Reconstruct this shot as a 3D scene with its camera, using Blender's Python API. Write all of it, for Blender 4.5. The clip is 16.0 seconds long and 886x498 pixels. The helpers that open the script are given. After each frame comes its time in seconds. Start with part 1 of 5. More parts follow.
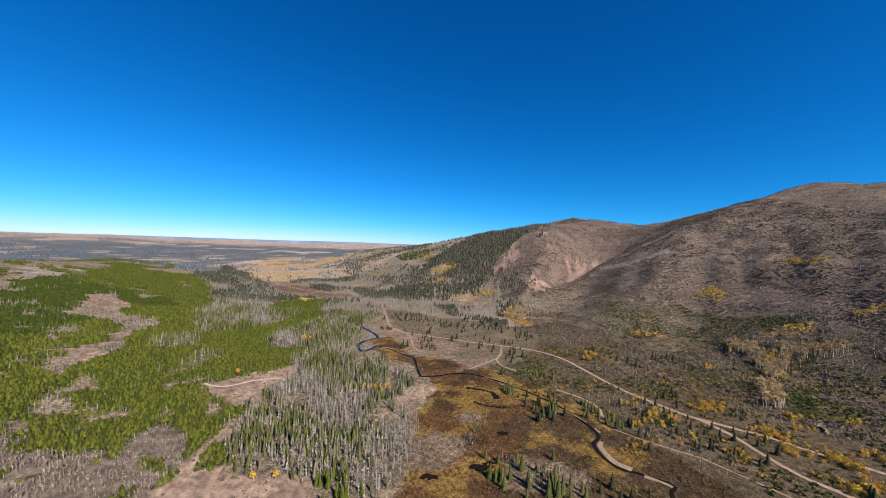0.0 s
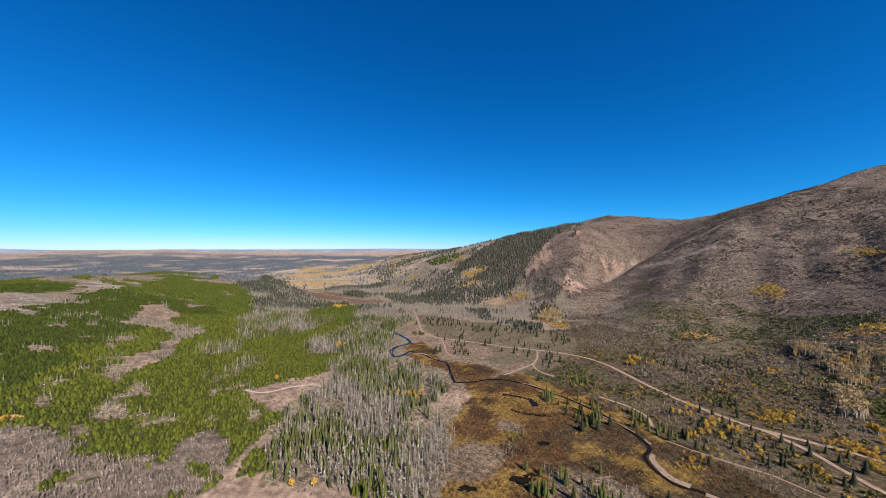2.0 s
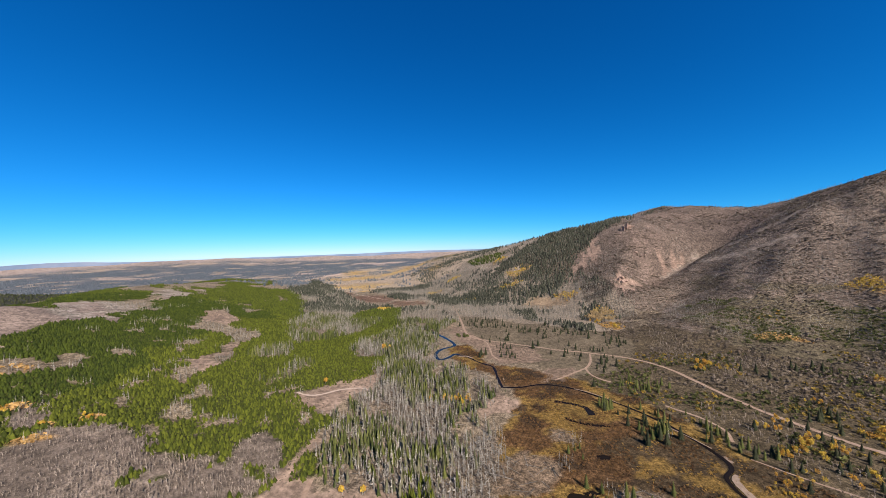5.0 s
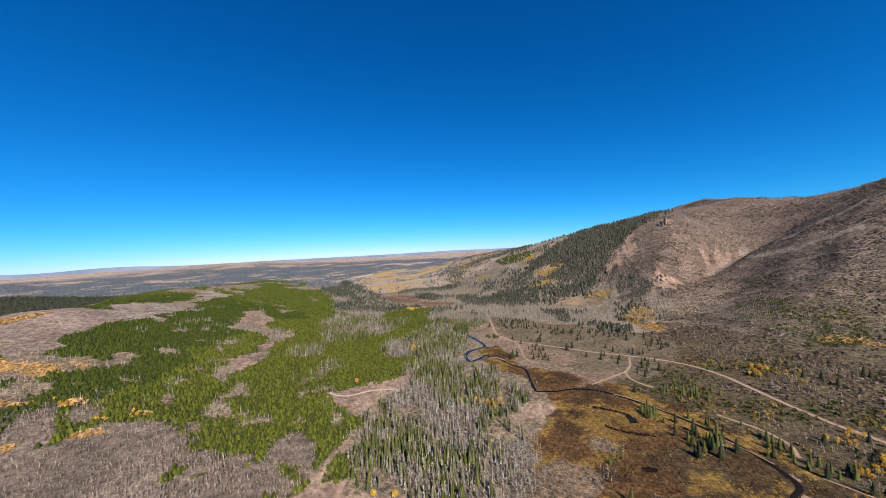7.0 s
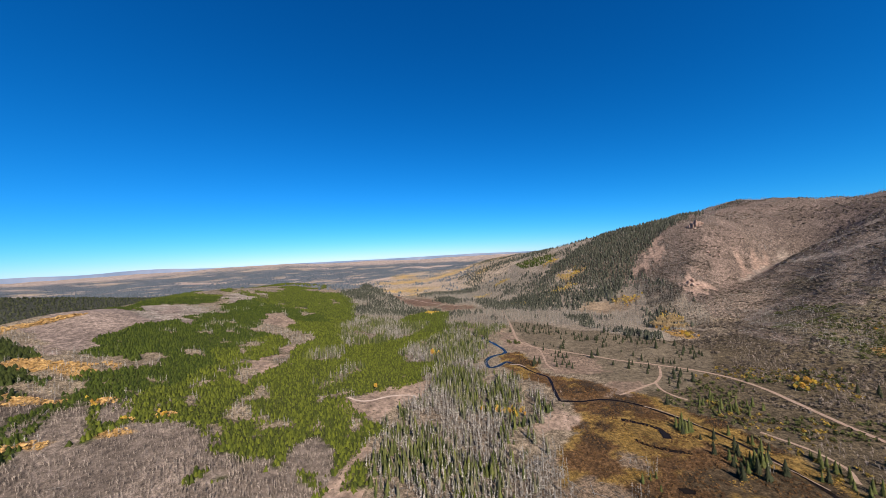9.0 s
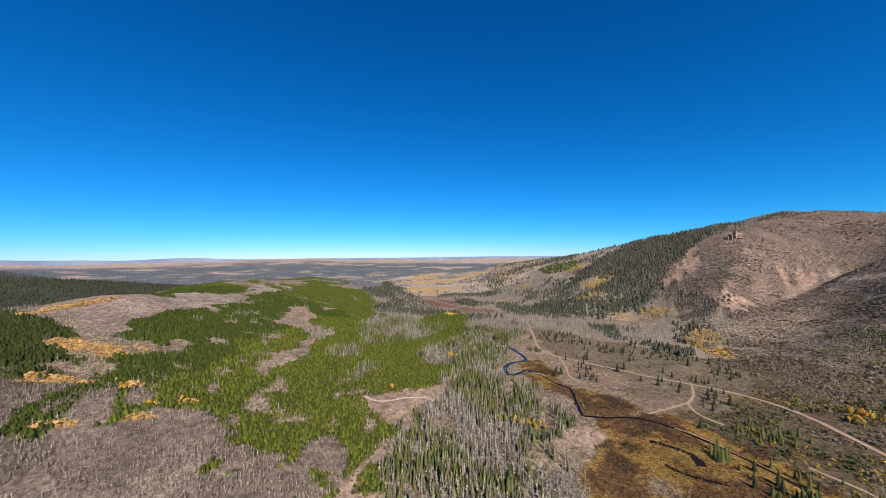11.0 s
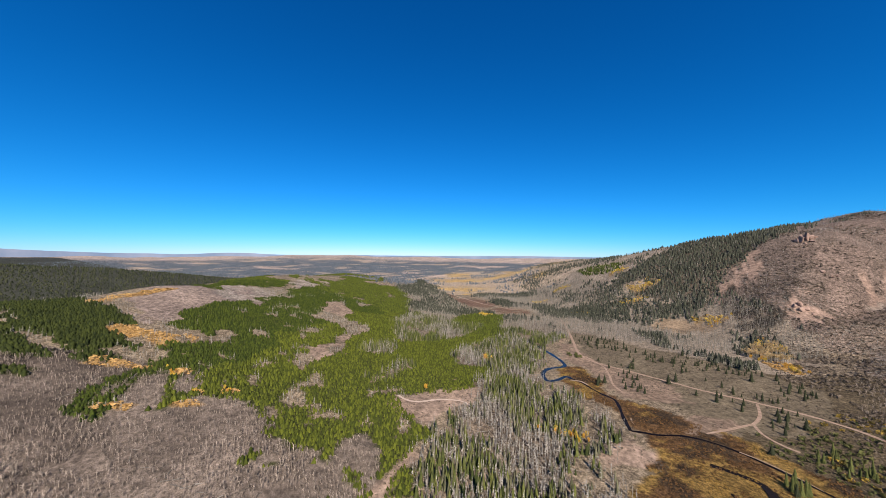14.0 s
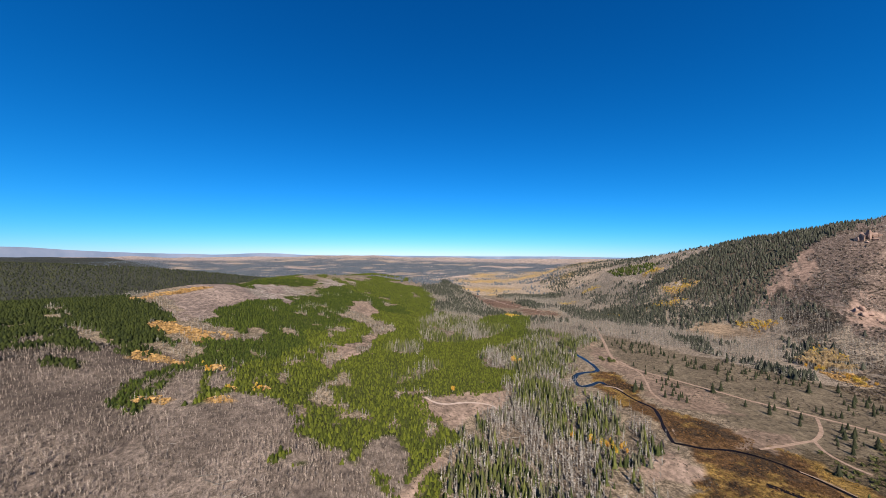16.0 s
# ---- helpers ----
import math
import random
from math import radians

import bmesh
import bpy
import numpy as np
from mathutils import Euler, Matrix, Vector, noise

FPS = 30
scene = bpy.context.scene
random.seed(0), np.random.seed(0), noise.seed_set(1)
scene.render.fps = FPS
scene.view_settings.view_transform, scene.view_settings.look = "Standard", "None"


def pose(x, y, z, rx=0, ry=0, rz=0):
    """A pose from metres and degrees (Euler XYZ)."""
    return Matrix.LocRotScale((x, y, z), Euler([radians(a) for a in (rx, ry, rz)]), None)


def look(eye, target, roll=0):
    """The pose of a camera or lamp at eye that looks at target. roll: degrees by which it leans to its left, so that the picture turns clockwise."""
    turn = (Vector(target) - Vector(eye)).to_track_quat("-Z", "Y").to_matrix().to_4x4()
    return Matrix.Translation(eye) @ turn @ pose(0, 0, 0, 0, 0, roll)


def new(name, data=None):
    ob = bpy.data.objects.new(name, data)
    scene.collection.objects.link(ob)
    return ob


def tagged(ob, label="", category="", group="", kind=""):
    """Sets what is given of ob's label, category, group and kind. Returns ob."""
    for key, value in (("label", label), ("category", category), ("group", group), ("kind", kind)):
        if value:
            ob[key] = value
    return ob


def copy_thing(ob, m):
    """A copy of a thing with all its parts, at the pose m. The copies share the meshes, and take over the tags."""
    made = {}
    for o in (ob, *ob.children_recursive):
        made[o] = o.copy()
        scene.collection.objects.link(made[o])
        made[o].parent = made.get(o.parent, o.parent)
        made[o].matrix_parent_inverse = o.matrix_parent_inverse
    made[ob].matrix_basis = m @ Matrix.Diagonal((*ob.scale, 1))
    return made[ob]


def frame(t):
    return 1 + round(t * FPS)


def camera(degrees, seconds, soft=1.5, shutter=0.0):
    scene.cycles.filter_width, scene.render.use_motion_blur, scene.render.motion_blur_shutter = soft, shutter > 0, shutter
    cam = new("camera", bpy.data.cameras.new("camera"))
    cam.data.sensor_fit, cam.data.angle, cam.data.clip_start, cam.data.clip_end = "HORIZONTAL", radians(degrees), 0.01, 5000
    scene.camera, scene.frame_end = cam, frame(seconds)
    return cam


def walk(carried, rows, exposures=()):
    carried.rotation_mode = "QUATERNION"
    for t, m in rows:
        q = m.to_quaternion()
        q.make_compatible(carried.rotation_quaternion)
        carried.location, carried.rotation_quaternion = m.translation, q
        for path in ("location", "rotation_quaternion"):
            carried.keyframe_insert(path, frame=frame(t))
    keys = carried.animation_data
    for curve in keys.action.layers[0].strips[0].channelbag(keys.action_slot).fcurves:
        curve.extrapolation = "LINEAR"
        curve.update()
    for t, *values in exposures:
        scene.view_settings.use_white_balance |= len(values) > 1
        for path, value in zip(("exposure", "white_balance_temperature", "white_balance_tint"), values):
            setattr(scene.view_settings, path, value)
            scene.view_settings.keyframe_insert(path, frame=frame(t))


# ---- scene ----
EXPOSURE = 0.98
# seconds, place, then turn to the left, tilt up and lean, in degrees
PATH = [
    (0.0, -0.00, 0.00, 100.00, -4.10, -0.86, 1.95),
    (0.5, -0.09, 1.09, 99.81, -2.78, -0.78, 1.54),
    (1.0, -0.19, 2.17, 99.63, -1.50, -0.58, 1.47),
    (1.5, -0.29, 3.23, 99.47, -0.38, -0.42, 0.67),
    (2.0, -0.39, 4.28, 99.34, 0.90, -0.25, -0.04),
    (2.5, -0.50, 5.33, 99.25, 2.30, -0.17, -0.47),
    (3.0, -0.61, 6.39, 99.18, 3.38, -0.15, -1.22),
    (5.5, -1.76, 12.12, 99.36, 9.18, 0.02, -2.21),
    (6.0, -2.14, 13.18, 99.35, 10.49, 0.07, -2.53),
    (6.5, -2.52, 14.23, 99.35, 11.33, 0.11, -3.00),
    (7.0, -2.92, 15.29, 99.36, 12.47, 0.15, -3.07),
    (7.5, -3.31, 16.34, 99.40, 13.13, 0.28, -3.49),
    (8.0, -3.69, 17.40, 99.45, 14.03, 0.37, -3.45),
    (8.5, -4.09, 18.46, 99.52, 14.88, 0.67, -3.26),
    (9.0, -4.50, 19.53, 99.61, 15.67, 0.87, -3.05),
    (11.5, -7.49, 25.19, 100.09, 20.56, 1.18, 0.22),
    (12.0, -8.27, 26.20, 100.04, 21.82, 1.21, 0.83),
    (12.5, -9.06, 27.19, 99.98, 22.79, 1.22, 0.83),
    (13.0, -9.88, 28.16, 99.90, 23.36, 1.23, 0.62),
    (13.5, -10.71, 29.09, 99.81, 23.90, 1.11, 0.45),
    (14.0, -11.59, 29.98, 99.71, 25.06, 0.93, 0.44),
    (14.5, -12.50, 30.82, 99.60, 26.18, 0.82, 0.42),
    (15.0, -13.46, 31.63, 99.48, 27.16, 0.74, 0.39),
    (15.5, -14.45, 32.41, 99.34, 28.15, 0.83, 0.44),
    (16.0, -15.47, 33.18, 99.20, 29.15, 0.95, 0.41),
]
cam = camera(105.77, 16.0, soft=0.35)
walk(cam, [(t, pose(x, y, z, 90 + tilt, 0, turn) @ pose(0, 0, 0, 0, 0, lean)) for t, x, y, z, turn, tilt, lean in PATH],
     exposures=[(0.0, EXPOSURE), (16.0, EXPOSURE)])

# ---- light ----
SUN_WAY = Vector((0.60, -0.80, 0.78)).normalized()
world = bpy.data.worlds.new("sky")
scene.world = world
world.use_nodes = True
wn = world.node_tree
sky = wn.nodes.new("ShaderNodeTexSky")
sky.sky_type = "NISHITA"
sky.sun_disc = False
sky.sun_elevation = math.asin(SUN_WAY.z)
sky.sun_rotation = math.atan2(SUN_WAY.x, SUN_WAY.y)
sky.altitude = 2600
sky.air_density, sky.dust_density, sky.ozone_density = 1.0, 0.0, 3.0
# the clear, deep blue of thin mountain air: each colour falls off at its own rate towards the zenith
split = wn.nodes.new("ShaderNodeSeparateColor")
join = wn.nodes.new("ShaderNodeCombineColor")
wn.links.new(sky.outputs[0], split.inputs[0])
for i, (power, gain) in enumerate(((2.35, 0.0215), (1.07, 0.615), (0.95, 1.28))):
    p = wn.nodes.new("ShaderNodeMath")
    p.operation = "POWER"
    p.inputs[1].default_value = power
    q = wn.nodes.new("ShaderNodeMath")
    q.operation = "MULTIPLY"
    q.inputs[1].default_value = gain
    wn.links.new(split.outputs[i], p.inputs[0])
    wn.links.new(p.outputs[0], q.inputs[0])
    wn.links.new(q.outputs[0], join.inputs[i])
wn.links.new(join.outputs[0], wn.nodes["Background"].inputs["Color"])
wn.nodes["Background"].inputs["Strength"].default_value = 0.060
sun = new("sun", bpy.data.lights.new("sun", "SUN"))
sun.data.energy = 5.0
sun.data.angle = radians(0.53)
sun.data.color = (1.0, 0.905, 0.785)
sun.matrix_world = look(SUN_WAY * 300, (0, 0, 0))

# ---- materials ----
# scale on every tone of soil and growth, balanced against the exposure
TONE_SCALE = 0.75


def material(name, rough=0.9, specular=0.2):
    m = bpy.data.materials.new(name)
    m.use_nodes = True
    b = m.node_tree.nodes["Principled BSDF"]
    b.inputs["Roughness"].default_value = rough
    b.inputs["Specular IOR Level"].default_value = specular
    return m, m.node_tree.nodes, m.node_tree.links, b


def noise_node(nodes, links, scale, detail=4, rough=0.6):
    """World-sized noise: scale is lumps per metre."""
    at = nodes.new("ShaderNodeNewGeometry")
    n = nodes.new("ShaderNodeTexNoise")
    n.inputs["Scale"].default_value = scale
    n.inputs["Detail"].default_value = detail
    n.inputs["Roughness"].default_value = rough
    links.new(at.outputs["Position"], n.inputs["Vector"])
    return n.outputs["Fac"]


def spread(nodes, links, value, low, high, a, b):
    r = nodes.new("ShaderNodeMapRange")
    for k, v in zip(("From Min", "From Max", "To Min", "To Max"), (low, high, a, b)):
        r.inputs[k].default_value = v
    links.new(value, r.inputs["Value"])
    return r.outputs["Result"]


def blend(nodes, links, kind, fac, a, b):
    m = nodes.new("ShaderNodeMix")
    m.data_type, m.blend_type = "RGBA", kind
    for socket, v in ((m.inputs["Factor"], fac), (m.inputs["A"], a), (m.inputs["B"], b)):
        if isinstance(v, (int, float)):
            socket.default_value = v
        elif isinstance(v, tuple):
            socket.default_value = (*v, 1)
        else:
            links.new(v, socket)
    return m.outputs["Result"]


def grey(nodes, links, value):
    c = nodes.new("ShaderNodeCombineColor")
    for i in range(3):
        links.new(value, c.inputs[i])
    return c.outputs[0]


def ground_material():
    """Land cover from the mesh, broken up by clods, tufts and stains at three sizes."""
    m, n, l, b = material("ground_cover", 0.95, 0.1)
    cover = n.new("ShaderNodeAttribute")
    cover.attribute_name = "cover"
    big = spread(n, l, noise_node(n, l, 0.035, 5), 0.3, 0.7, 0.72, 1.28)
    mid = spread(n, l, noise_node(n, l, 0.28, 5, 0.7), 0.36, 0.64, 0.6, 1.4)
    c = blend(n, l, "MULTIPLY", 1.0, cover.outputs["Color"], grey(n, l, big))
    c = blend(n, l, "MULTIPLY", 1.0, c, grey(n, l, mid))
    clump = spread(n, l, noise_node(n, l, 0.55, 3, 0.7), 0.42, 0.6, 1.3, 0.55)
    share = n.new("ShaderNodeMath")
    share.operation = "MULTIPLY"
    share.inputs[1].default_value = 1.05
    share.use_clamp = True
    l.new(cover.outputs["Alpha"], share.inputs[0])
    c = blend(n, l, "MULTIPLY", share.outputs[0], c, grey(n, l, clump))
    fine = noise_node(n, l, 1.3, 4, 0.75)
    tuft = spread(n, l, fine, 0.47, 0.56, 0.0, 1.0)
    mask = n.new("ShaderNodeMath")
    mask.operation = "MULTIPLY"
    l.new(tuft, mask.inputs[0])
    l.new(cover.outputs["Alpha"], mask.inputs[1])
    c = blend(n, l, "MIX", mask.outputs[0], c, blend(n, l, "MULTIPLY", 1.0, c, (0.34, 0.34, 0.28)))
    l.new(c, b.inputs["Base Color"])
    bump = n.new("ShaderNodeBump")
    bump.inputs["Strength"].default_value = 0.6
    bump.inputs["Distance"].default_value = 0.6
    l.new(fine, bump.inputs["Height"])
    l.new(bump.outputs[0], b.inputs["Normal"])
    return m


def plant_material(name, dark, light, rough=0.8, through=0.0):
    """Two tones mixed plant by plant and along each plant."""
    m, n, l, b = material(name, rough, 0.15)
    vary = n.new("ShaderNodeAttribute")
    vary.attribute_name = "vary"
    oi = n.new("ShaderNodeObjectInfo")
    add = n.new("ShaderNodeMath")
    add.operation = "ADD"
    own = spread(n, l, oi.outputs["Random"], 0, 1, -0.15, 0.15)
    sum_ = n.new("ShaderNodeMath")
    sum_.operation = "ADD"
    l.new(vary.outputs["Fac"], sum_.inputs[0])
    l.new(own, sum_.inputs[1])
    l.new(sum_.outputs[0], add.inputs[0])
    grain = spread(n, l, noise_node(n, l, 0.8, 3), 0.3, 0.7, -0.3, 0.3)
    l.new(grain, add.inputs[1])
    dark, light = (tuple(TONE_SCALE * v for v in tone) for tone in (dark, light))
    c = blend(n, l, "MIX", add.outputs[0], dark, light)
    l.new(c, b.inputs["Base Color"])
    return m


def plain_material(name, dark, light, size=0.5, rough=0.9, bump=0.5):
    m, n, l, b = material(name, rough, 0.15)
    dark, light = (tuple(TONE_SCALE * v for v in tone) for tone in (dark, light))
    f = spread(n, l, noise_node(n, l, size, 6, 0.65), 0.3, 0.7, 0, 1)
    l.new(blend(n, l, "MIX", f, dark, light), b.inputs["Base Color"])
    k = n.new("ShaderNodeBump")
    k.inputs["Strength"].default_value = bump
    k.inputs["Distance"].default_value = 0.4
    l.new(noise_node(n, l, size * 3, 5), k.inputs["Height"])
    l.new(k.outputs[0], b.inputs["Normal"])
    return m


GROUND = ground_material()
PINE = plant_material("pine_needles", (0.034, 0.044, 0.005), (0.114, 0.128, 0.013))
DEEP_PINE = plant_material("deep_pine_needles", (0.016, 0.026, 0.003), (0.058, 0.076, 0.008))
SPRUCE = plant_material("spruce_needles", (0.012, 0.016, 0.007), (0.05, 0.054, 0.025))
# far conifers: the blue haze of distance is put into the needle tones
HAZY_NEEDLES = plant_material("hazy_far_needles", (0.06, 0.072, 0.088), (0.13, 0.148, 0.17))
OLIVE = plant_material("olive_pine_needles", (0.035, 0.045, 0.012), (0.125, 0.132, 0.036))
FAR_PINE = plant_material("far_pine_needles", (0.025, 0.035, 0.005), (0.084, 0.1, 0.011))
DARK_PINE = plant_material("dark_pine_needles", (0.010, 0.016, 0.003), (0.038, 0.048, 0.008))
BARK = plant_material("bark", (0.10, 0.075, 0.055), (0.2, 0.16, 0.12))
SNAG = plant_material("dead_wood", (0.12, 0.107, 0.094), (0.37, 0.335, 0.295))
FAR_SNAG = plant_material("weathered_dead_wood", (0.10, 0.089, 0.075), (0.36, 0.325, 0.28))
SNAG_GREEN = plant_material("half_dead_needles", (0.07, 0.07, 0.038), (0.19, 0.175, 0.11))
TWIG = plant_material("bare_aspen_twigs", (0.12, 0.096, 0.079), (0.40, 0.325, 0.268))
ASPEN_BARK = plant_material("aspen_bark", (0.26, 0.23, 0.185), (0.48, 0.44, 0.37))
WOOD_NEEDLES = plant_material("grey_green_needles", (0.018, 0.022, 0.015), (0.07, 0.072, 0.05))
GOLD = plant_material("gold_leaves", (0.40, 0.25, 0.03), (0.72, 0.50, 0.08))
EMBER = plant_material("pale_orange_leaves", (0.36, 0.21, 0.075), (0.60, 0.38, 0.15))
ORANGE = plant_material("orange_leaves", (0.40, 0.2, 0.03), (0.64, 0.36, 0.06))
WILLOW = plant_material("red_brown_willow", (0.085, 0.045, 0.021), (0.22, 0.12, 0.045))
SEDGE = plant_material("gold_sedge", (0.2, 0.12, 0.03), (0.36, 0.22, 0.06))
ASHEN = plant_material("charred_twigs", (0.025, 0.021, 0.018), (0.10, 0.085, 0.073))
BANK_TWIGS = plant_material("dark_willow_twigs", (0.045, 0.032, 0.022), (0.13, 0.09, 0.055))
SCRUB = plant_material("grey_scrub", (0.075, 0.058, 0.044), (0.225, 0.175, 0.132))
GREEN_SCRUB = plant_material("green_scrub", (0.05, 0.056, 0.018), (0.14, 0.142, 0.045))
TAN_LEAF = plant_material("tan_leaves", (0.3, 0.21, 0.11), (0.52, 0.36, 0.17))
YELLOW_SCRUB = plant_material("yellow_scrub", (0.10, 0.08, 0.025), (0.38, 0.25, 0.05))
DIRT = plain_material("pink_dirt_road", (0.235, 0.155, 0.11), (0.42, 0.30, 0.225), 0.4)
PALE_DIRT = plain_material("pale_dirt_track", (0.40, 0.30, 0.24), (0.58, 0.46, 0.38), 0.4)
PALE = plain_material("pale_sand", (0.22, 0.155, 0.115), (0.38, 0.285, 0.215), 0.5)
ROCK = plain_material("red_sandstone", (0.22, 0.14, 0.11), (0.42, 0.29, 0.235), 0.12, 0.9, 1.0)



def hazy_range_material():
    m, n, l, b = material("hazy_far_range", 1.0, 0.0)
    # aerial haze painted as a blue tone with a faint glow
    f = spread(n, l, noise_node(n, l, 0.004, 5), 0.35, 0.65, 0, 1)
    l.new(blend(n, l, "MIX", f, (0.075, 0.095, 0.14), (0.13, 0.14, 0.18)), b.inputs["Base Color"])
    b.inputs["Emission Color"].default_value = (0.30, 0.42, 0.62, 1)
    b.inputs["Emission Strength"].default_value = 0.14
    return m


HAZY_RANGE = hazy_range_material()


def water_material(name, tone, gloss):
    m, n, l, b = material(name, 0.08, gloss)
    b.inputs["Base Color"].default_value = (*tone, 1)
    k = n.new("ShaderNodeBump")
    k.inputs["Strength"].default_value = 0.12
    k.inputs["Distance"].default_value = 0.05
    l.new(noise_node(n, l, 1.4, 3), k.inputs["Height"])
    l.new(k.outputs[0], b.inputs["Normal"])
    return m


WATER = water_material("stream_water", (0.012, 0.016, 0.018), 0.22)
PEAT_WATER = water_material("peaty_water", (0.011, 0.008, 0.006), 0.03)


# ---- the lie of the land ----
def ease(a, b, v):
    """Smooth step from 0 at a to 1 at b."""
    u = np.clip((v - a) / (b - a), 0, 1)
    return u * u * (3 - 2 * u)


def along(path, x, y):
    """Distance from (x, y) to a polyline of rows (x, y, ...), with the other columns carried along it."""
    best = np.full(np.shape(x), 1e9)
    carried = [np.zeros(np.shape(x)) for _ in path[0][2:]]
    for p, q in zip(path[:-1], path[1:]):
        dx, dy = q[0] - p[0], q[1] - p[1]
        u = np.clip(((x - p[0]) * dx + (y - p[1]) * dy) / (dx * dx + dy * dy), 0, 1)
        d = np.hypot(x - p[0] - u * dx, y - p[1] - u * dy)
        near = d < best
        best = np.where(near, d, best)
        for i, c in enumerate(carried):
            carried[i] = np.where(near, p[2 + i] + u * (q[2 + i] - p[2 + i]), c)
    return best, carried


def hash2(i, j, k):
    n = (i * 374761393 + j * 668265263 + k * 1274126177) & 0x7FFFFFFF
    n = ((n ^ (n >> 13)) * 1103515245 + 12345) & 0x7FFFFFFF
    return ((n ^ (n >> 16)) & 0xFFFF) / 65535.0


def wave(x, y, size, k=0):
    """Value noise in 0..1 with lumps of about that size in metres."""
    u, v = np.asarray(x, float) / size, np.asarray(y, float) / size
    i, j = np.floor(u).astype(np.int64), np.floor(v).astype(np.int64)
    fu, fv = u - i, v - j
    fu, fv = fu * fu * (3 - 2 * fu), fv * fv * (3 - 2 * fv)
    a, b = hash2(i, j, k), hash2(i + 1, j, k)
    c, d = hash2(i, j + 1, k), hash2(i + 1, j + 1, k)
    return (a * (1 - fu) + b * fu) * (1 - fv) + (c * (1 - fu) + d * fu) * fv


def rough(x, y, size, k=0, n=4):
    """Fractal noise about 0, of unit swing."""
    total, gain = 0.0, 1.0
    for o in range(n):
        total = total + gain * (wave(x, y, size / 2 ** o, k + o) * 2 - 1)
        gain *= 0.5
    return total / 1.6


# hills: spine rows of x, y, height of the crest, reach of the slope
HILLS = {
    "burnt": [(1150, 60, 285, 800), (850, 420, 242, 640), (745, 533, 218, 620), (560, 690, 172, 420), (450, 800, 150, 330)],
    "spur": [(700, 560, 190, 330), (480, 560, 112, 250), (340, 470, 50, 170), (250, 420, 16, 110)],
    "red": [(620, 1150, 165, 500), (400, 860, 140, 340), (275, 705, 108, 200), (215, 610, 50, 140)],
    "wooded": [(400, 900, 150, 330), (260, 800, 142, 290), (150, 860, 130, 290), (20, 1050, 96, 290), (-150, 1400, 74, 320)],
    "left": [(-430, 40, 62, 360), (-390, 150, 60, 350), (-450, 290, 58, 330), (-560, 470, 58, 300), (-640, 760, 42, 330)],
    "far_wood": [(-1500, 150, 80, 420), (-1050, 420, 54, 330), (-820, 700, 18, 260)],
}


RAVINE = [(195, 552, 4), (251, 594, 14), (302, 636, 23), (348, 658, 30), (391, 658, 30), (432, 648, 15), (485, 632, 6)]


# dry gullies down the burnt hill: x, y, depth
GULLIES_NORTH = [[(520, 520, 0), (498, 498, 5), (460, 445, 9), (423, 406, 7), (385, 365, 2), (360, 338, 0)], [(560, 485, 0), (536, 460, 6), (496, 414, 10), (445, 367, 7), (402, 330, 2), (380, 310, 0)], [(500, 580, 0), (479, 552, 4), (432, 480, 6), (372, 406, 4), (340, 365, 0)], [(575, 420, 0), (551, 400, 7), (493, 349, 9), (423, 300, 4), (395, 280, 0)]]
GULLIES_SOUTH = [[(430, 595, 0), (413, 574, 4), (348, 507, 5), (275, 433, 2), (250, 405, 0)], [(650, 330, 0), (600, 300, 9), (520, 250, 9), (450, 215, 3), (420, 200, 0)], [(700, 250, 0), (640, 220, 9), (560, 180, 9), (470, 140, 3), (440, 128, 0)]]
GULLIES = GULLIES_NORTH + GULLIES_SOUTH


def profile(u):
    u = np.clip(u, 0, 1)
    return 0.55 * (1 - u) + 0.45 * (0.5 + 0.5 * np.cos(math.pi * u))


def height(x, y):
    """Height of the ground in metres over the meadow by the stream."""
    x, y = np.asarray(x, float), np.asarray(y, float)
    total = np.zeros(np.shape(x))
    for name, spine in HILLS.items():
        d, (top, reach) = along(spine, x, y)
        total = total + (top * profile(d / reach)) ** 4
    z = total ** 0.25
    # the ravine between the bare red hill and the burnt one
    d, (deep,) = along(RAVINE, x, y)
    z = z - deep * np.exp(-(d / 26) ** 2) * ease(0, 12, z)
    wx, wy = x + 7 * rough(x, y, 50, 33, 2), y + 7 * rough(x, y, 50, 35, 2)
    for line in GULLIES:
        d, (deep,) = along(line, wx, wy)
        z = z - 0.36 * deep * np.exp(-(d / 13) ** 2) + 0.12 * deep * np.exp(-((d - 28) / 14) ** 2)
    r = np.hypot(x, y)
    z = z + (1.0 + 0.04 * z) * rough(x, y, 120, 3) + 0.35 * rough(x, y, 22, 9)
    z = z + ease(700, 1800, r) * 14 * rough(x, y, 600, 5) * ease(0, 400, np.abs(x + 0.2 * y - 60))
    z = z + 0.022 * z * rough(x, y, 46, 23) + 5 * ease(750, 1100, r) * rough(x, y, 170, 27)
    bearing = np.degrees(np.arctan2(-x, y))
    z = z + (48 + 8 * rough(bearing * 10, bearing * 0, 90, 13)) * ease(2300, 4700, r) ** 1.3
    crown = np.exp(-((x + 395) / 48) ** 2 - ((y - 225) / 50) ** 2)
    worn = np.exp(-((x + 425) / 90) ** 2 - ((y - 340) / 90) ** 2)
    z = z + 8 * crown + 5 * worn * rough(x, y, 45, 29)
    z = z + (62 + 10 * rough(bearing * 10, r * 0, 45, 15)) * np.exp(-((bearing - 44) / 12) ** 2 - ((r - 3700) / 600) ** 2) + 34 * ease(58, 75, bearing) * np.exp(-((r - 3400) / 600) ** 2)
    return z

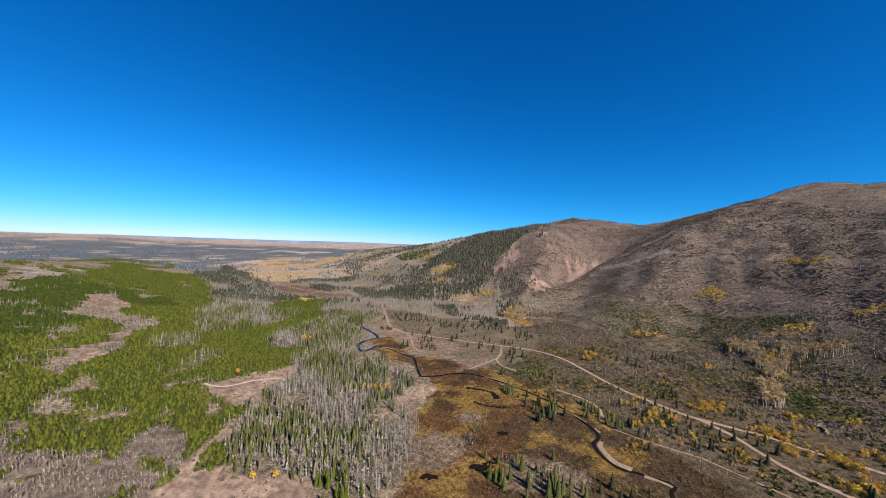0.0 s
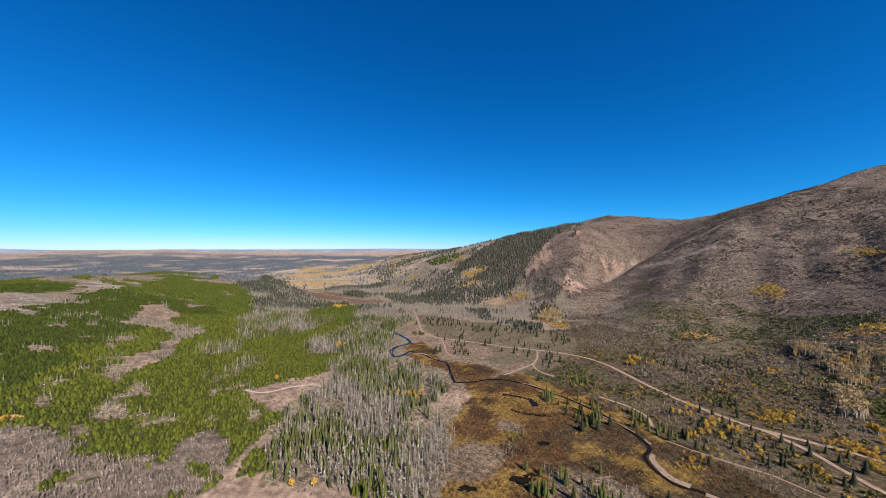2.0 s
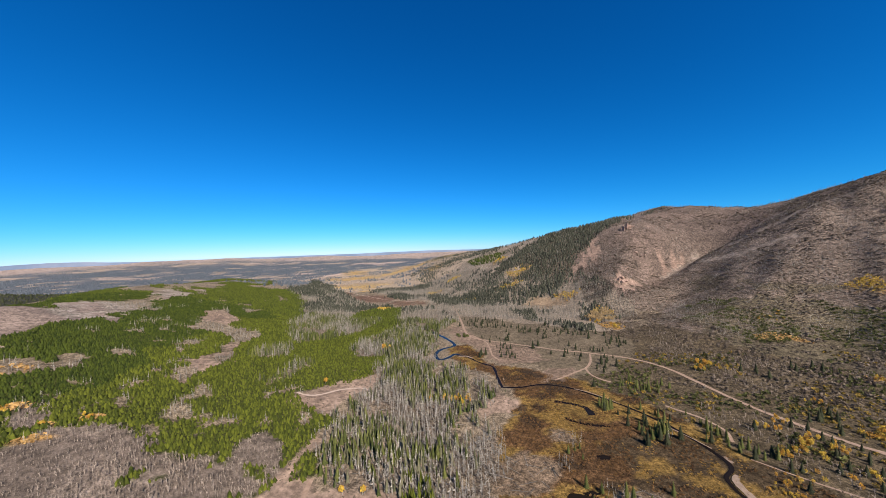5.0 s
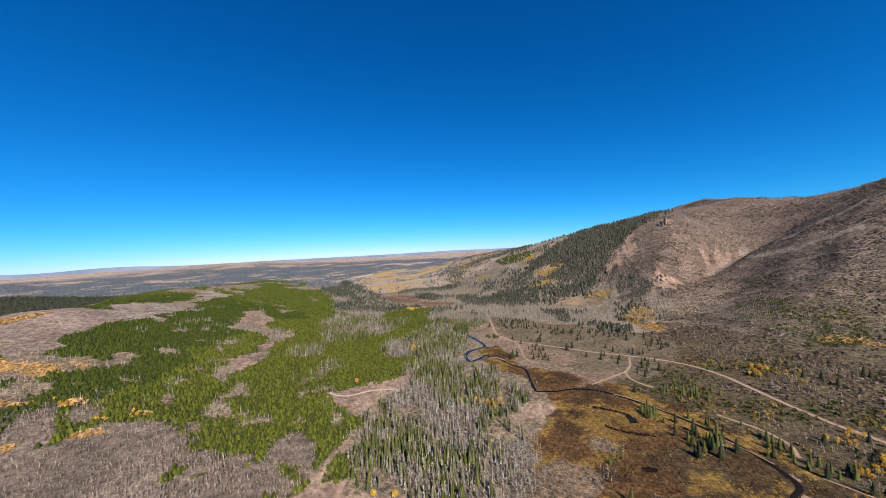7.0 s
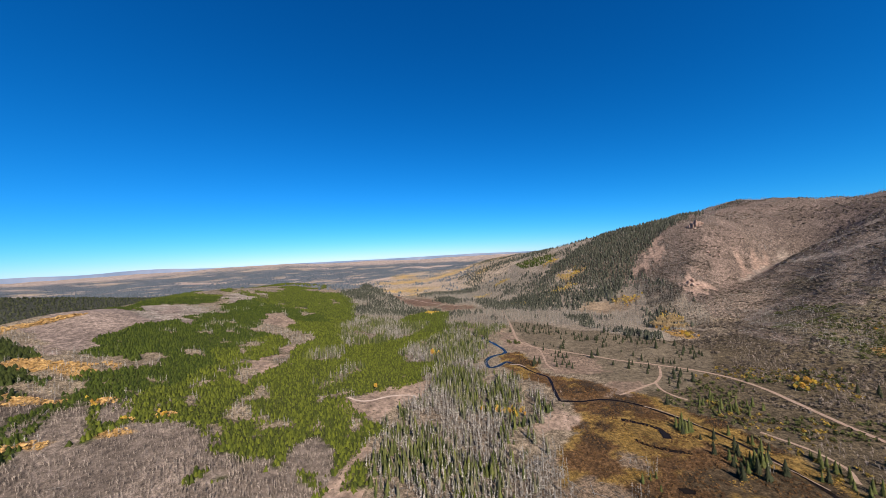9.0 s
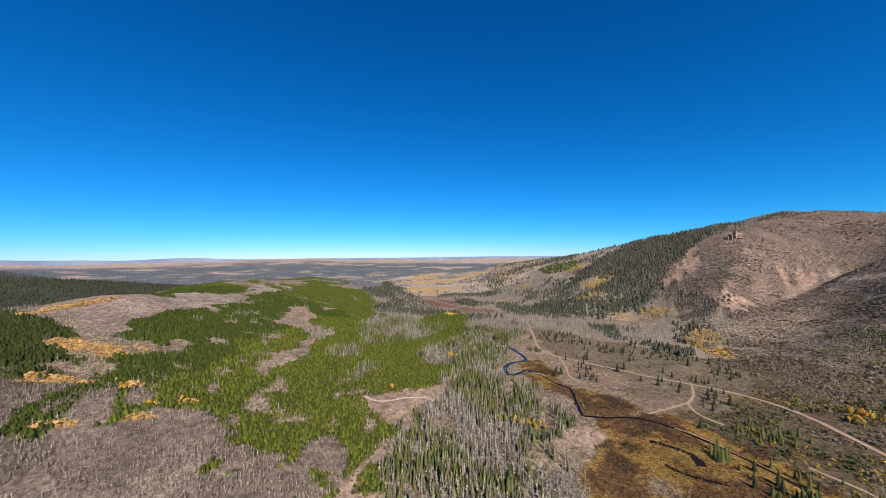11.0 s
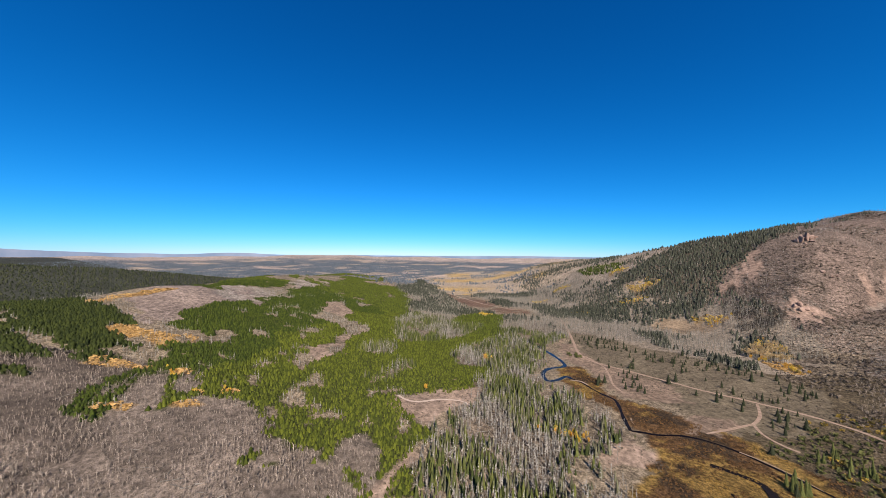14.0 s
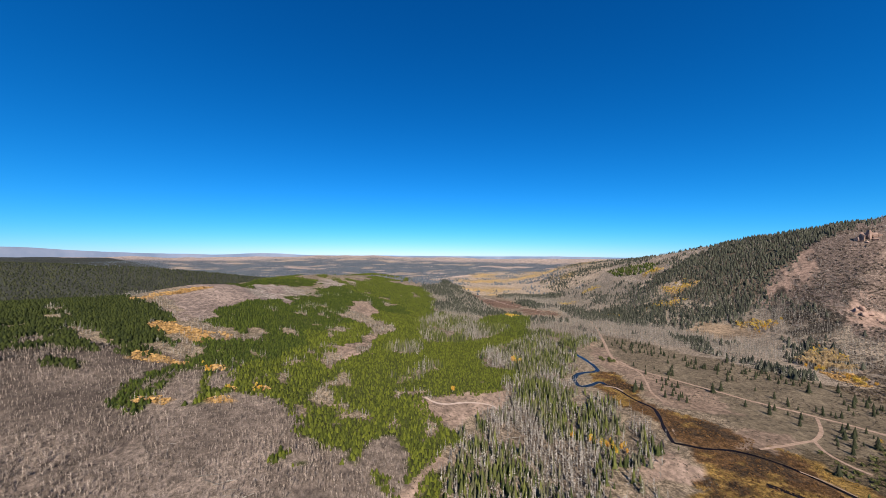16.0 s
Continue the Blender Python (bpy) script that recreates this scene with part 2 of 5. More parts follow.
# ---- land cover ----
# outlines on the plan, in metres
PINES_WEST = [(-212, 93), (-225, 104), (-235, 121), (-252, 140), (-288, 152), (-320, 182), (-336, 216), (-338, 252), (-372, 330), (-520, 515),
              (-514, 649), (-440, 691), (-356, 612), (-252, 399), (-214, 300), (-187, 314), (-159, 367), (-202, 479), (-149, 553), (-121, 458),
              (-132, 392), (-126, 304), (-97, 283), (-95, 254), (-110, 232), (-132, 211), (-106, 192), (-90, 182), (-95, 170), (-111, 161),
              (-120, 147), (-115, 137), (-134, 134), (-148, 132), (-155, 142), (-167, 142), (-179, 144), (-198, 131), (-197, 115), (-210, 112)]
PINE_HILL = [(-470, 60), (-440, 120), (-390, 165), (-362, 160), (-312, 158), (-299, 142), (-271, 135), (-263, 119), (-259, 101), (-277, 81), (-284, 72), (-330, 40)]
PINE_CLUMPS = [[(-99, 152), (-105, 163), (-108, 171), (-101, 174), (-95, 172), (-93, 166), (-95, 157), (-94, 149), (-94, 143)],
               [(-93, 157), (-86, 161), (-79, 148), (-81, 141), (-87, 141)],
               [(-109, 143), (-105, 144), (-97, 139), (-96, 137), (-102, 137)],
               [(-104, 126), (-100, 128), (-98, 124), (-103, 123)],
               [(-95, 135), (-94, 141), (-91, 138), (-96, 130)],
               [(-97, 180), (-97, 191), (-90, 190), (-88, 184), (-93, 178)],
               [(-144, 120), (-146, 127), (-143, 127), (-140, 123), (-141, 119)],
               [(-137, 126), (-133, 127), (-132, 125), (-134, 124)]]
PINE_EDGE = [(-205, 112), (-198, 118), (-201, 123), (-199, 130), (-199, 136), (-188, 140), (-180, 147), (-162, 134), (-152, 133), (-151, 135), (-143, 139), (-135, 137), (-129, 142), (-117, 139), (-119, 143), (-122, 152), (-123, 161), (-117, 168), (-110, 163), (-105, 160), (-93, 142), (-91, 129), (-177, 99)]
GLADES = [[(-170, 161), (-173, 168), (-170, 173), (-164, 169), (-161, 162), (-159, 155)], [(-138, 166), (-141, 174), (-133, 170), (-131, 165)], [(-172, 152), (-162, 152), (-157, 148), (-162, 143)], [(-124, 171), (-127, 180), (-122, 174), (-121, 169)], [(-105, 173), (-113, 189), (-107, 191), (-101, 180)]]
GAPS = [[(-344, 400), (-304, 370), (-265, 323), (-240, 329), (-229, 314), (-226, 284), (-205, 260), (-192, 227), (-196, 213), (-190, 192), (-207, 191), (-203, 206), (-219, 231), (-219, 256),
         (-239, 281), (-261, 297), (-274, 293), (-289, 286), (-325, 348)],
        [(-434, 322), (-445, 349), (-370, 331), (-345, 295), (-342, 254)], [(-570, 514), (-593, 584), (-528, 581), (-508, 512), (-408, 388), (-505, 459)],
        [(-153, 212), (-153, 240), (-145, 254), (-146, 213)]]
# small clearings in the pine wood: middle and half lengths
CLEARINGS = [(-393, 400, 14, 5), (-259, 216, 8, 4), (-219, 216, 4, 7), (-253, 257, 8, 10), (-301, 254, 6, 9), (-322, 298, 6, 8), (-292, 275, 9, 5), (-326, 104, 12, 6), (-299, 109, 5, 4),
             (-235, 168, 7, 3), (-176, 178, 4, 6), (-180, 262, 3, 9), (-262, 178, 5, 4), (-170, 222, 3, 5)]
# dead and bare strips that cut into the pine wood, and a green lobe beyond them
CUTS = [[(-351, 615), (-259, 591), (-210, 540), (-208, 485), (-192, 456), (-165, 484), (-158, 407), (-166, 380), (-181, 332), (-190, 308), (-212, 337), (-238, 385), (-260, 444)],
        [(-139, 321), (-139, 358), (-114, 424), (-88, 454), (-55, 346), (-70, 310), (-93, 321), (-123, 307)]]
STRIPS = [[(-151, 213), (-152, 223), (-153, 241), (-155, 262), (-152, 273), (-144, 261), (-148, 244), (-147, 226), (-148, 212)],
        [(-196, 254), (-197, 282), (-192, 307), (-173, 278), (-181, 260)],
        [(-176, 184), (-183, 196), (-177, 199), (-166, 186), (-170, 181)],
        [(-168, 157), (-179, 174), (-169, 174), (-154, 164)],
        [(-195, 157), (-204, 165), (-198, 168), (-188, 157)]]
LOBES = [[(-191, 239), (-175, 282), (-186, 301), (-179, 328), (-163, 375), (-139, 353), (-144, 323), (-126, 301), (-92, 316), (-89, 285), (-106, 276), (-115, 247), (-129, 237), (-133, 220), (-137, 214), (-145, 209), (-158, 205)],
        [(-285, 351), (-310, 400), (-328, 501), (-363, 612), (-351, 615), (-260, 444), (-239, 384), (-212, 337), (-193, 311), (-197, 282), (-208, 272), (-221, 278), (-227, 317), (-245, 350), (-264, 325)],
        [(-210, 482), (-218, 539), (-195, 569), (-155, 575), (-136, 506), (-166, 488), (-192, 456)],
        [(-163, 375), (-155, 401), (-161, 473), (-130, 486), (-119, 433), (-135, 397), (-139, 353)]]
FRINGE = [(-384, 248), (-440, 290), (-426, 330), (-444, 394), (-490, 440), (-540, 400), (-500, 330), (-430, 265)]
RIDGE = [(-464, 412), (-525, 498), (-500, 543), (-443, 460), (-401, 378)]
CLIFF = [(-384, 250), (-449, 306), (-416, 326), (-349, 306), (-342, 271), (-334, 239), (-358, 241)]
HILL_GAPS = [[(-337, 98), (-344, 108), (-323, 110), (-297, 111), (-289, 104), (-307, 100)], [(-265, 138), (-263, 151), (-247, 139), (-257, 132)], [(-308, 165), (-293, 171), (-277, 181), (-262, 177), (-263, 164), (-281, 151)],
             [(-269, 145), (-260, 151), (-251, 145), (-250, 135)]]
ROW_GAP = [(-210, 99), (-225, 111), (-236, 126), (-232, 135), (-214, 122), (-202, 117), (-202, 104)]
SHRUB_ROW = [(-222, 96), (-233, 105), (-241, 115), (-245, 130), (-248, 143)]
LEDGES = [[(-264, 214), (-251, 213)], [(-223, 212), (-216, 221)], [(-440, 455), (-415, 440)]]
VERDANT = [[(265, 220), (304, 230), (331, 229), (300, 203), (282, 189), (247, 186), (237, 193)], [(215, 423), (278, 425), (319, 407), (283, 377), (223, 370)], [(330, 239), (354, 227), (338, 216)],
           [(355, 330), (380, 345), (400, 318), (370, 296)]]
MIRE = [(48, 186), (80, 200), (104, 190), (132, 160), (155, 105), (50, 105), (40, 150)]
GILT = [(15, 245), (50, 247), (72, 225), (66, 198), (40, 196), (18, 212)]
PATCH = [(-132, 209), (-122, 215), (-114, 232), (-94, 266), (-87, 260), (-88, 235), (-95, 215), (-98, 193), (-107, 193), (-122, 196)]
BARE = [(-95, 125), (-92, 134), (-93, 142), (-95, 153), (-94, 159), (-92, 174), (-88, 168), (-91, 156), (-87, 141), (-79, 145), (-75, 138), (-43, 143), (-36, 131), (-30, 118), (-60, 95)]
SNAGS = [(-440, 691), (-572, 1099), (-352, 766), (-229, 593), (-134, 563), (-51, 522), (-52, 454), (-65, 375), (-54, 288), (-24, 295), (-3, 265), (5, 239),
         (14, 225), (16, 214), (6, 200), (-2, 165), (-8, 140), (-20, 128), (-38, 140), (-62, 138), (-76, 145), (-89, 170), (-86, 251), (-97, 283), (-126, 304), (-121, 458)]
WET = [(-47, 347), (-27, 349), (2, 300), (18, 267), (43, 264), (70, 246), (94, 209), (103, 178), (104, 145), (120, 90), (-10, 90), (-6, 131), (-2, 152), (-8, 169),
       (6, 202), (15, 227), (2, 275), (-22, 294), (-42, 314)]
BANK = [(2, 296), (31, 283), (58, 272), (90, 229), (110, 191), (127, 157), (145, 110), (103, 110), (96, 145), (94, 168), (66, 229), (24, 251)]
DRY = [[(-5, 151), (-3, 167), (11, 175), (26, 169), (25, 158), (18, 151), (7, 147)], [(43, 152), (60, 151), (72, 145), (79, 138), (70, 128), (39, 134)], [(26, 195), (37, 196), (39, 186), (28, 184)]]
PINK_SLOPE = [(-11, 216), (5, 236), (19, 220), (14, 210), (-5, 206)]
DEAD_PATCHES = [[(156, 662), (175, 657), (216, 622), (211, 597), (190, 570), (172, 546), (140, 551), (131, 603)], [(241, 640), (262, 648), (270, 625), (246, 610)]]
VALLEY_STRIP = [(-300, 575), (-332, 640), (-407, 752), (-540, 990), (-680, 1240)]
CONIFER_ROW = [(42, 521), (55, 477), (69, 457), (91, 435), (104, 424)]
FOOT = [(100, 470), (190, 524), (234, 553), (284, 592), (329, 607), (370, 602), (403, 590), (436, 581), (472, 572), (516, 572), (1500, 1060)]
RIBS = [[(280, 609), (362, 661), (390, 603), (438, 587), (501, 579)], [(336, 622), (367, 566), (416, 537)]]
SAGE = [(-52, 502), (-15, 492), (33, 455), (115, 410), (135, 370), (125, 322), (90, 285), (58, 272), (13, 310), (-10, 351), (-29, 390)]
GREEN_STAND = [(-66, 947), (-16, 914), (36, 848), (24, 804), (-38, 849)]
CREST = [(262, 760), (330, 800), (400, 850)]
WORN = [[(-58, 485), (-34, 404), (-3, 373), (30, 353), (44, 310), (10, 300), (-14, 337), (-42, 374)], [(42, 291), (66, 293), (68, 285), (43, 263), (32, 262)]]
FIELD = [(59, 588), (93, 602), (127, 558), (106, 546), (69, 551)]
RED_MEADOW = [(-374, 782), (-314, 770), (-234, 715), (-149, 648), (-120, 605), (-167, 594), (-238, 635), (-307, 695)]
DARK_WOOD = [(138, 851), (104, 821), (69, 809), (40, 783), (6, 770), (-9, 716), (51, 682), (82, 653), (115, 627), (149, 671), (185, 703), (220, 727), (262, 755), (330, 860), (300, 960), (170, 940)]
SCARPS = [[(169, 684), (195, 714), (228, 716), (214, 695), (201, 680), (196, 645), (180, 669)], [(292, 645), (328, 668), (352, 664), (326, 617), (280, 612)],
          [(207, 618), (218, 616), (228, 573), (211, 557), (199, 578)], [(121, 630), (144, 666), (169, 677), (183, 653), (154, 642), (138, 614)]]
SHRUB_BELT = [(238, 486), (296, 441), (356, 389), (385, 318), (401, 258), (380, 200), (300, 150), (250, 204), (282, 276), (235, 320), (200, 366)]
FAR_GOLD = [(-330, 800), (-207, 870), (-139, 900), (-60, 960), (-100, 1300), (-400, 2000), (-780, 1841), (-655, 1264), (-394, 810)]
MID_VALLEY = [(-52, 502), (-15, 492), (33, 455), (115, 410), (150, 420), (200, 520), (160, 640), (50, 680), (-2, 745), (-60, 860), (-200, 880), (-300, 830), (-200, 700), (-99, 607), (-134, 563)]
BLUFF = [(-330, 164), (-375, 174), (-420, 220), (-440, 300), (-400, 310), (-360, 300), (-325, 267), (-329, 230), (-308, 179), (-314, 165)]
BRUSH = [(-470, -60), (-50, -60), (-60, 100), (-88, 125), (-100, 150), (-104, 178), (-125, 170), (-150, 145), (-200, 150), (-270, 130), (-330, 80), (-470, 60)]
INLET = [(-440, 691), (-356, 612), (-252, 399), (-214, 300), (-187, 314), (-159, 367), (-202, 479), (-149, 553), (-121, 458), (-100, 560), (-229, 593), (-352, 766)]
UPLAND = [(-330, 290), (-330, 340), (-400, 430), (-430, 340), (-520, 330), (-640, 460), (-800, 700), (-700, 1000), (-520, 760), (-500, 640), (-380, 420)]
# low orange and yellow aspen growth: middle, half lengths and turn in degrees
EMBERS_A = [(-301, 148, 19, 10, 20), (-262, 123, 12, 6, 30), (-249, 129, 6, 3, 30), (-229, 138, 5, 3, 30), (-192, 145, 5, 3, 30), (-204, 135, 4, 2, 30), (-386, 184, 30, 6, 88), (54, 706, 16, 5, 20), (40, 668, 24, 6, 10), (126, 580, 18, 8, -40), (148, 500, 16, 7, -50), (483, 394, 26, 9, -88), (381, 417, 13, 6, -35), (140, 440, 10, 18, 10), (-280, 158, 9, 5, 10), (-273, 169, 7, 3, 10), (-214, 107, 6, 3, 20), (-219, 103, 3, 2, 0)]
EMBERS_B = [(-198, 126, 5, 2.5, 20), (59, 707, 24, 6, -10), (30, 668, 34, 6, 0), (-120, 741, 26, 7, 20), (387, 415, 11, 14, -50), (262, 359, 26, 7, 10), (369, 304, 18, 5, -15), (429, 282, 14, 5, -15), (-128, 738, 15, 9, 0), (-40, 640, 12, 6, 0), (257, 273, 8, 4, -35), (-180, 560, 9, 5, 0), (-90, 820, 22, 9, 0), (20, 800, 16, 8, 0), (-276, 150, 7, 4, 0)]
EMBERS = EMBERS_A + EMBERS_B

# tall pale-trunked aspens
STANDS = [[(317, 321), (329, 303), (317, 292), (303, 305)], [(325, 296), (341, 273), (304, 244), (281, 253)], [(260, 236), (272, 229), (240, 202), (227, 205)], [(345, 300), (372, 262), (350, 245), (335, 285)],
          [(120, 470), (150, 505), (158, 460), (140, 440)]]

# lines on the plan
ROAD = [(-80, 640), (-55.7, 536.7), (-40.8, 455.6), (-29.9, 397.1), (-13.6, 375.3), (20.4, 358.4), (54.4, 340.4), (87.2, 329.6), (116.5, 314.4), (133.3, 289.1),
        (142.7, 249.4), (149.9, 225.1), (158.3, 208.1), (167.6, 191.3), (181, 178.7), (192.8, 170.4), (202, 158.6), (209.7, 150.1), (218.5, 139.6), (240, 110)]
ROAD_LOW = [(170, 189), (173.8, 174.9), (175.1, 165.5), (174.5, 153.8), (176.3, 138.1), (183.2, 126.2), (195, 100)]
TRACKS = [[(85.2, 328), (79.5, 306.8), (71.5, 292.1), (55.8, 276.7), (42.8, 265)], [(71.5, 292.1), (71.5, 278.8), (75.4, 269.6), (81.1, 264)],
          [(-23.5, 390), (-9.6, 369.1), (-5.2, 350.6), (-1.9, 322.8), (4.6, 307.7)], [(100.2, 228.9), (111.9, 215), (116.2, 202.9), (112.9, 191.8)],
          [(-127.1, 211.6), (-119.7, 210.1), (-113, 213.7), (-104.2, 227.4), (-93.7, 234.4), (-85.6, 232.5)], [(-79, 143), (-77.4, 135), (-74.1, 125), (-70, 110)],
          [(-391, 815.8), (-324.5, 769.7), (-226.2, 679.7), (-149.6, 633.2)]]
PALE_TRACK = [(111.2, 178), (122.9, 165.7), (132.6, 157.2), (139.8, 151.8), (147, 141.4), (160, 120)]
CREEK = [(120, 570), (130.8, 552.6), (144.1, 531.1), (157.5, 510.7), (160.7, 480.4), (149.7, 426.2)]
STREAM_UP = [(-90, 430), (-65.7, 399.4), (-51.5, 378.2), (-40.4, 354.2), (-51.4, 338.6), (-55.4, 323.6), (-49.2, 309.3), (-42.3, 314.5), (-36.9, 325.3), (-32, 322.5)]
STREAM_MID = [(-36.9, 325.3), (-24.3, 317.5), (-11.8, 301.4), (-1.5, 290.1), (1.6, 266.2), (4.6, 249)]
STREAM_LOW = [(4.6, 249), (17.4, 251), (30.9, 256.6), (46, 254.8), (61.2, 243.9), (72.7, 232.1), (82.9, 220.4), (92, 205), (98.2, 187.7), (99.7, 173), (92.7, 164.8),
              (91.6, 156.3), (94.2, 146.4), (101.7, 142.3), (108.9, 137.7), (112.1, 133.2), (106.1, 127), (104, 100)]
STREAM_SIDE = [(36, 230), (43, 228), (48, 226), (53, 223), (54, 214)]
STREAM_VEIN = [(38, 210), (41, 207), (45, 205), (52, 203), (60, 203)]
PONDS = [(7, 143, 4.6, 2.0), (31, 148, 5, 2.4), (48, 175, 3, 2), (54, 219, 2.4, 3), (36, 151, 2.6, 1.3)]


def inside(outline, x, y):
    hit = np.zeros(np.shape(x), bool)
    for (ax, ay), (bx, by) in zip(outline, outline[1:] + outline[:1]):
        if ay != by:
            hit ^= ((ay > y) != (by > y)) & (x < (bx - ax) * (y - ay) / (by - ay) + ax)
    return hit


def zones(x, y, ragged=1.0):
    """Which kind of cover grows at (x, y): a boolean array for each kind, with ragged borders."""
    x, y = np.asarray(x, float), np.asarray(y, float)
    far = np.clip(np.hypot(x, y) / 250, 0.6, 3)
    u = x + ragged * far * (6 * rough(x, y, 26, 31) + 3 * rough(x, y, 8, 37))
    v = y + ragged * far * (6 * rough(x, y, 26, 41) + 3 * rough(x, y, 8, 47))
    z = {}
    z["pine"] = inside(PINES_WEST, u, v) | inside(PINE_HILL, u, v)
    z["pine"] |= inside(UPLAND, u, v) & (rough(x, y, 42, 68, 4) > -0.02)
    for o, least in zip(GAPS, (-2, -0.1, -0.05, -0.3)):
        z["pine"] &= ~(inside(o, u, v) & (rough(x, y, 24, 62, 4) > least))
    bald = (rough(x, y, 14, 63, 3) > 0.56) | (rough(x, y, 52, 61, 5) > 0.62) | ((y > 260) & (rough(x + y, 0.5 * (y - x), 34, 69, 4) > 0.5)) | ((y < 260) & (rough(x, y, 27, 60, 4) > 0.56))
    ru, rv = u + 3.5 * rough(x, y, 9, 64, 3), v + 3.5 * rough(x, y, 9, 66, 3)
    for px, py, a, b in CLEARINGS:
        bald |= ((ru - px) / a) ** 2 + ((rv - py) / b) ** 2 < 1
    for o in (*HILL_GAPS, ROW_GAP):
        bald |= inside(o, u, v)
    z["pine"] &= ~bald
    su, sv = x + 0.3 * (u - x), y + 0.3 * (v - y)
    cut = inside(CUTS[0], su, sv) | inside(CUTS[1], su, sv)
    z["pine"] &= ~cut
    for o in LOBES:
        z["pine"] |= inside(o, su, sv)
    z["pine"] &= ~inside(PINE_EDGE, su, sv)
    for o in (*GLADES, *STRIPS):
        z["pine"] &= ~inside(o, su, sv)
    for o in PINE_CLUMPS:
        z["pine"] |= inside(o, su, sv)
    z["pine"] |= along(SHRUB_ROW, u, v)[0] < 3.5
    for o in LEDGES:
        z["pine"] &= along(o, u, v)[0] > 2.2
    z["pine"] = (z["pine"] | (inside(FRINGE, u, v) & (rough(x, y, 20, 102, 3) > -0.35))) & ~(inside(RIDGE, u, v) & (rough(x, y, 20, 103, 3) > -0.25))
    z["soil"] = inside(PATCH, u, v) | inside(BARE, su, sv) | (inside(GAPS[0], u, v) & (rough(x, y, 40, 78, 3) > -0.12)) | inside(PINK_SLOPE, u, v)
    z["brush"] = (inside(BRUSH, u, v) | inside(PINE_EDGE, su, sv)) & ~z["pine"] & ~z["soil"]
    z["bluff"] = (inside(BLUFF, u, v) | inside(RIDGE, u, v)) & ~z["pine"]
    z["cliff"] = (inside(CLIFF, u, v) | inside(RIDGE, u, v)) & ~z["pine"] & (rough(x, y, 12, 104, 3) > -0.3)
    z["snag"] = (inside(SNAGS, u, v) | inside(INLET, u, v) | cut | inside(STRIPS[0], su, sv) | inside(STRIPS[1], su, sv)) & ~z["pine"] & ~z["soil"]
    z["dry"] = inside(DRY[0], u, v) | inside(DRY[1], u, v) | inside(DRY[2], u, v)
    z["wet"] = (inside(WET, u, v) | inside(BANK, u, v)) & ~z["dry"] & ~z["snag"]
    z["snag"] &= ~((x > -22) & (rough(x, y, 28, 65, 3) > 0.1) & (y < 290))
    z["sage"] = inside(SAGE, u, v) & ~z["wet"]
    z["upper"] = (x > -260) & (x < 0.12 * y + 90) & (y > 690) & (height(x, y) > 9)
    z["worn"] = inside(WORN[0], u, v) | inside(WORN[1], u, v)
    z["field"] = inside(FIELD, u, v)
    z["red_meadow"] = inside(RED_MEADOW, u, v) & (rough(x, y, 42, 88) > 0.0)
    z["dark"] = inside(DARK_WOOD, u, v) & ~inside(SCARPS[0], u, v) & ((x > 60) | (rough(x, y, 40, 98) > -0.2))
    z["scarp"] = inside(SCARPS[0], u, v) | inside(SCARPS[1], u, v) | inside(SCARPS[3], u, v) | inside(SCARPS[2], u, v)
    z["scarp"] &= rough(x, y, 14, 87, 3) > -0.3
    z["belt"] = inside(SHRUB_BELT, u, v)
    z["gold"] = inside(FAR_GOLD, u, v)
    z["mid"] = inside(MID_VALLEY, u, v) & ~z["field"] & ~z["sage"] & ~z["red_meadow"]
    z["ember"], z["stand"] = np.zeros(np.shape(x), bool), np.zeros(np.shape(x), bool)
    for ex, ey, a, b, turn in EMBERS:
        c, s = math.cos(radians(turn)), math.sin(radians(turn))
        p, q = (u - ex) * c + (v - ey) * s, (v - ey) * c - (u - ex) * s
        z["ember"] |= (p / a) ** 2 + (q / b) ** 2 < 1
    z["ember"] &= rough(x, y, 9, 92, 3) > -0.5
    for o in STANDS:
        z["stand"] |= inside(o, u, v)
    z["ashen"] = inside(DEAD_PATCHES[0], u, v) & (rough(x, y, 20, 94, 3) > -0.4)
    for o in DEAD_PATCHES[1:]:
        z["ashen"] |= inside(o, u, v) & (rough(x, y, 15, 96, 3) > 0.0)
    z["dark"] &= ~z["ashen"]
    z["pine"] &= ~z["ember"]
    z["brush"] &= ~z["ember"]
    h = height(x, y)
    z["flat"] = (x > 60) & (y < 420) & (y > 0) & (h < 12) & ~z["wet"] & ~z["sage"] & ~z["dry"]
    right = x > 0.12 * y + 60
    z["verdant"] = np.zeros(np.shape(x), bool)
    for o in VERDANT:
        z["verdant"] |= inside(o, u, v) & (rough(x, y, 18, 101, 3) > -0.25)
    z["red"] = right & (h > 8) & (y > np.interp(x, [p[0] for p in FOOT], [p[1] for p in FOOT])) & ~z["dark"] & ~z["scarp"]
    z["burnt"] = right & (h > 6) & ~z["red"] & ~z["dark"] & ~z["scarp"]
    return z, h


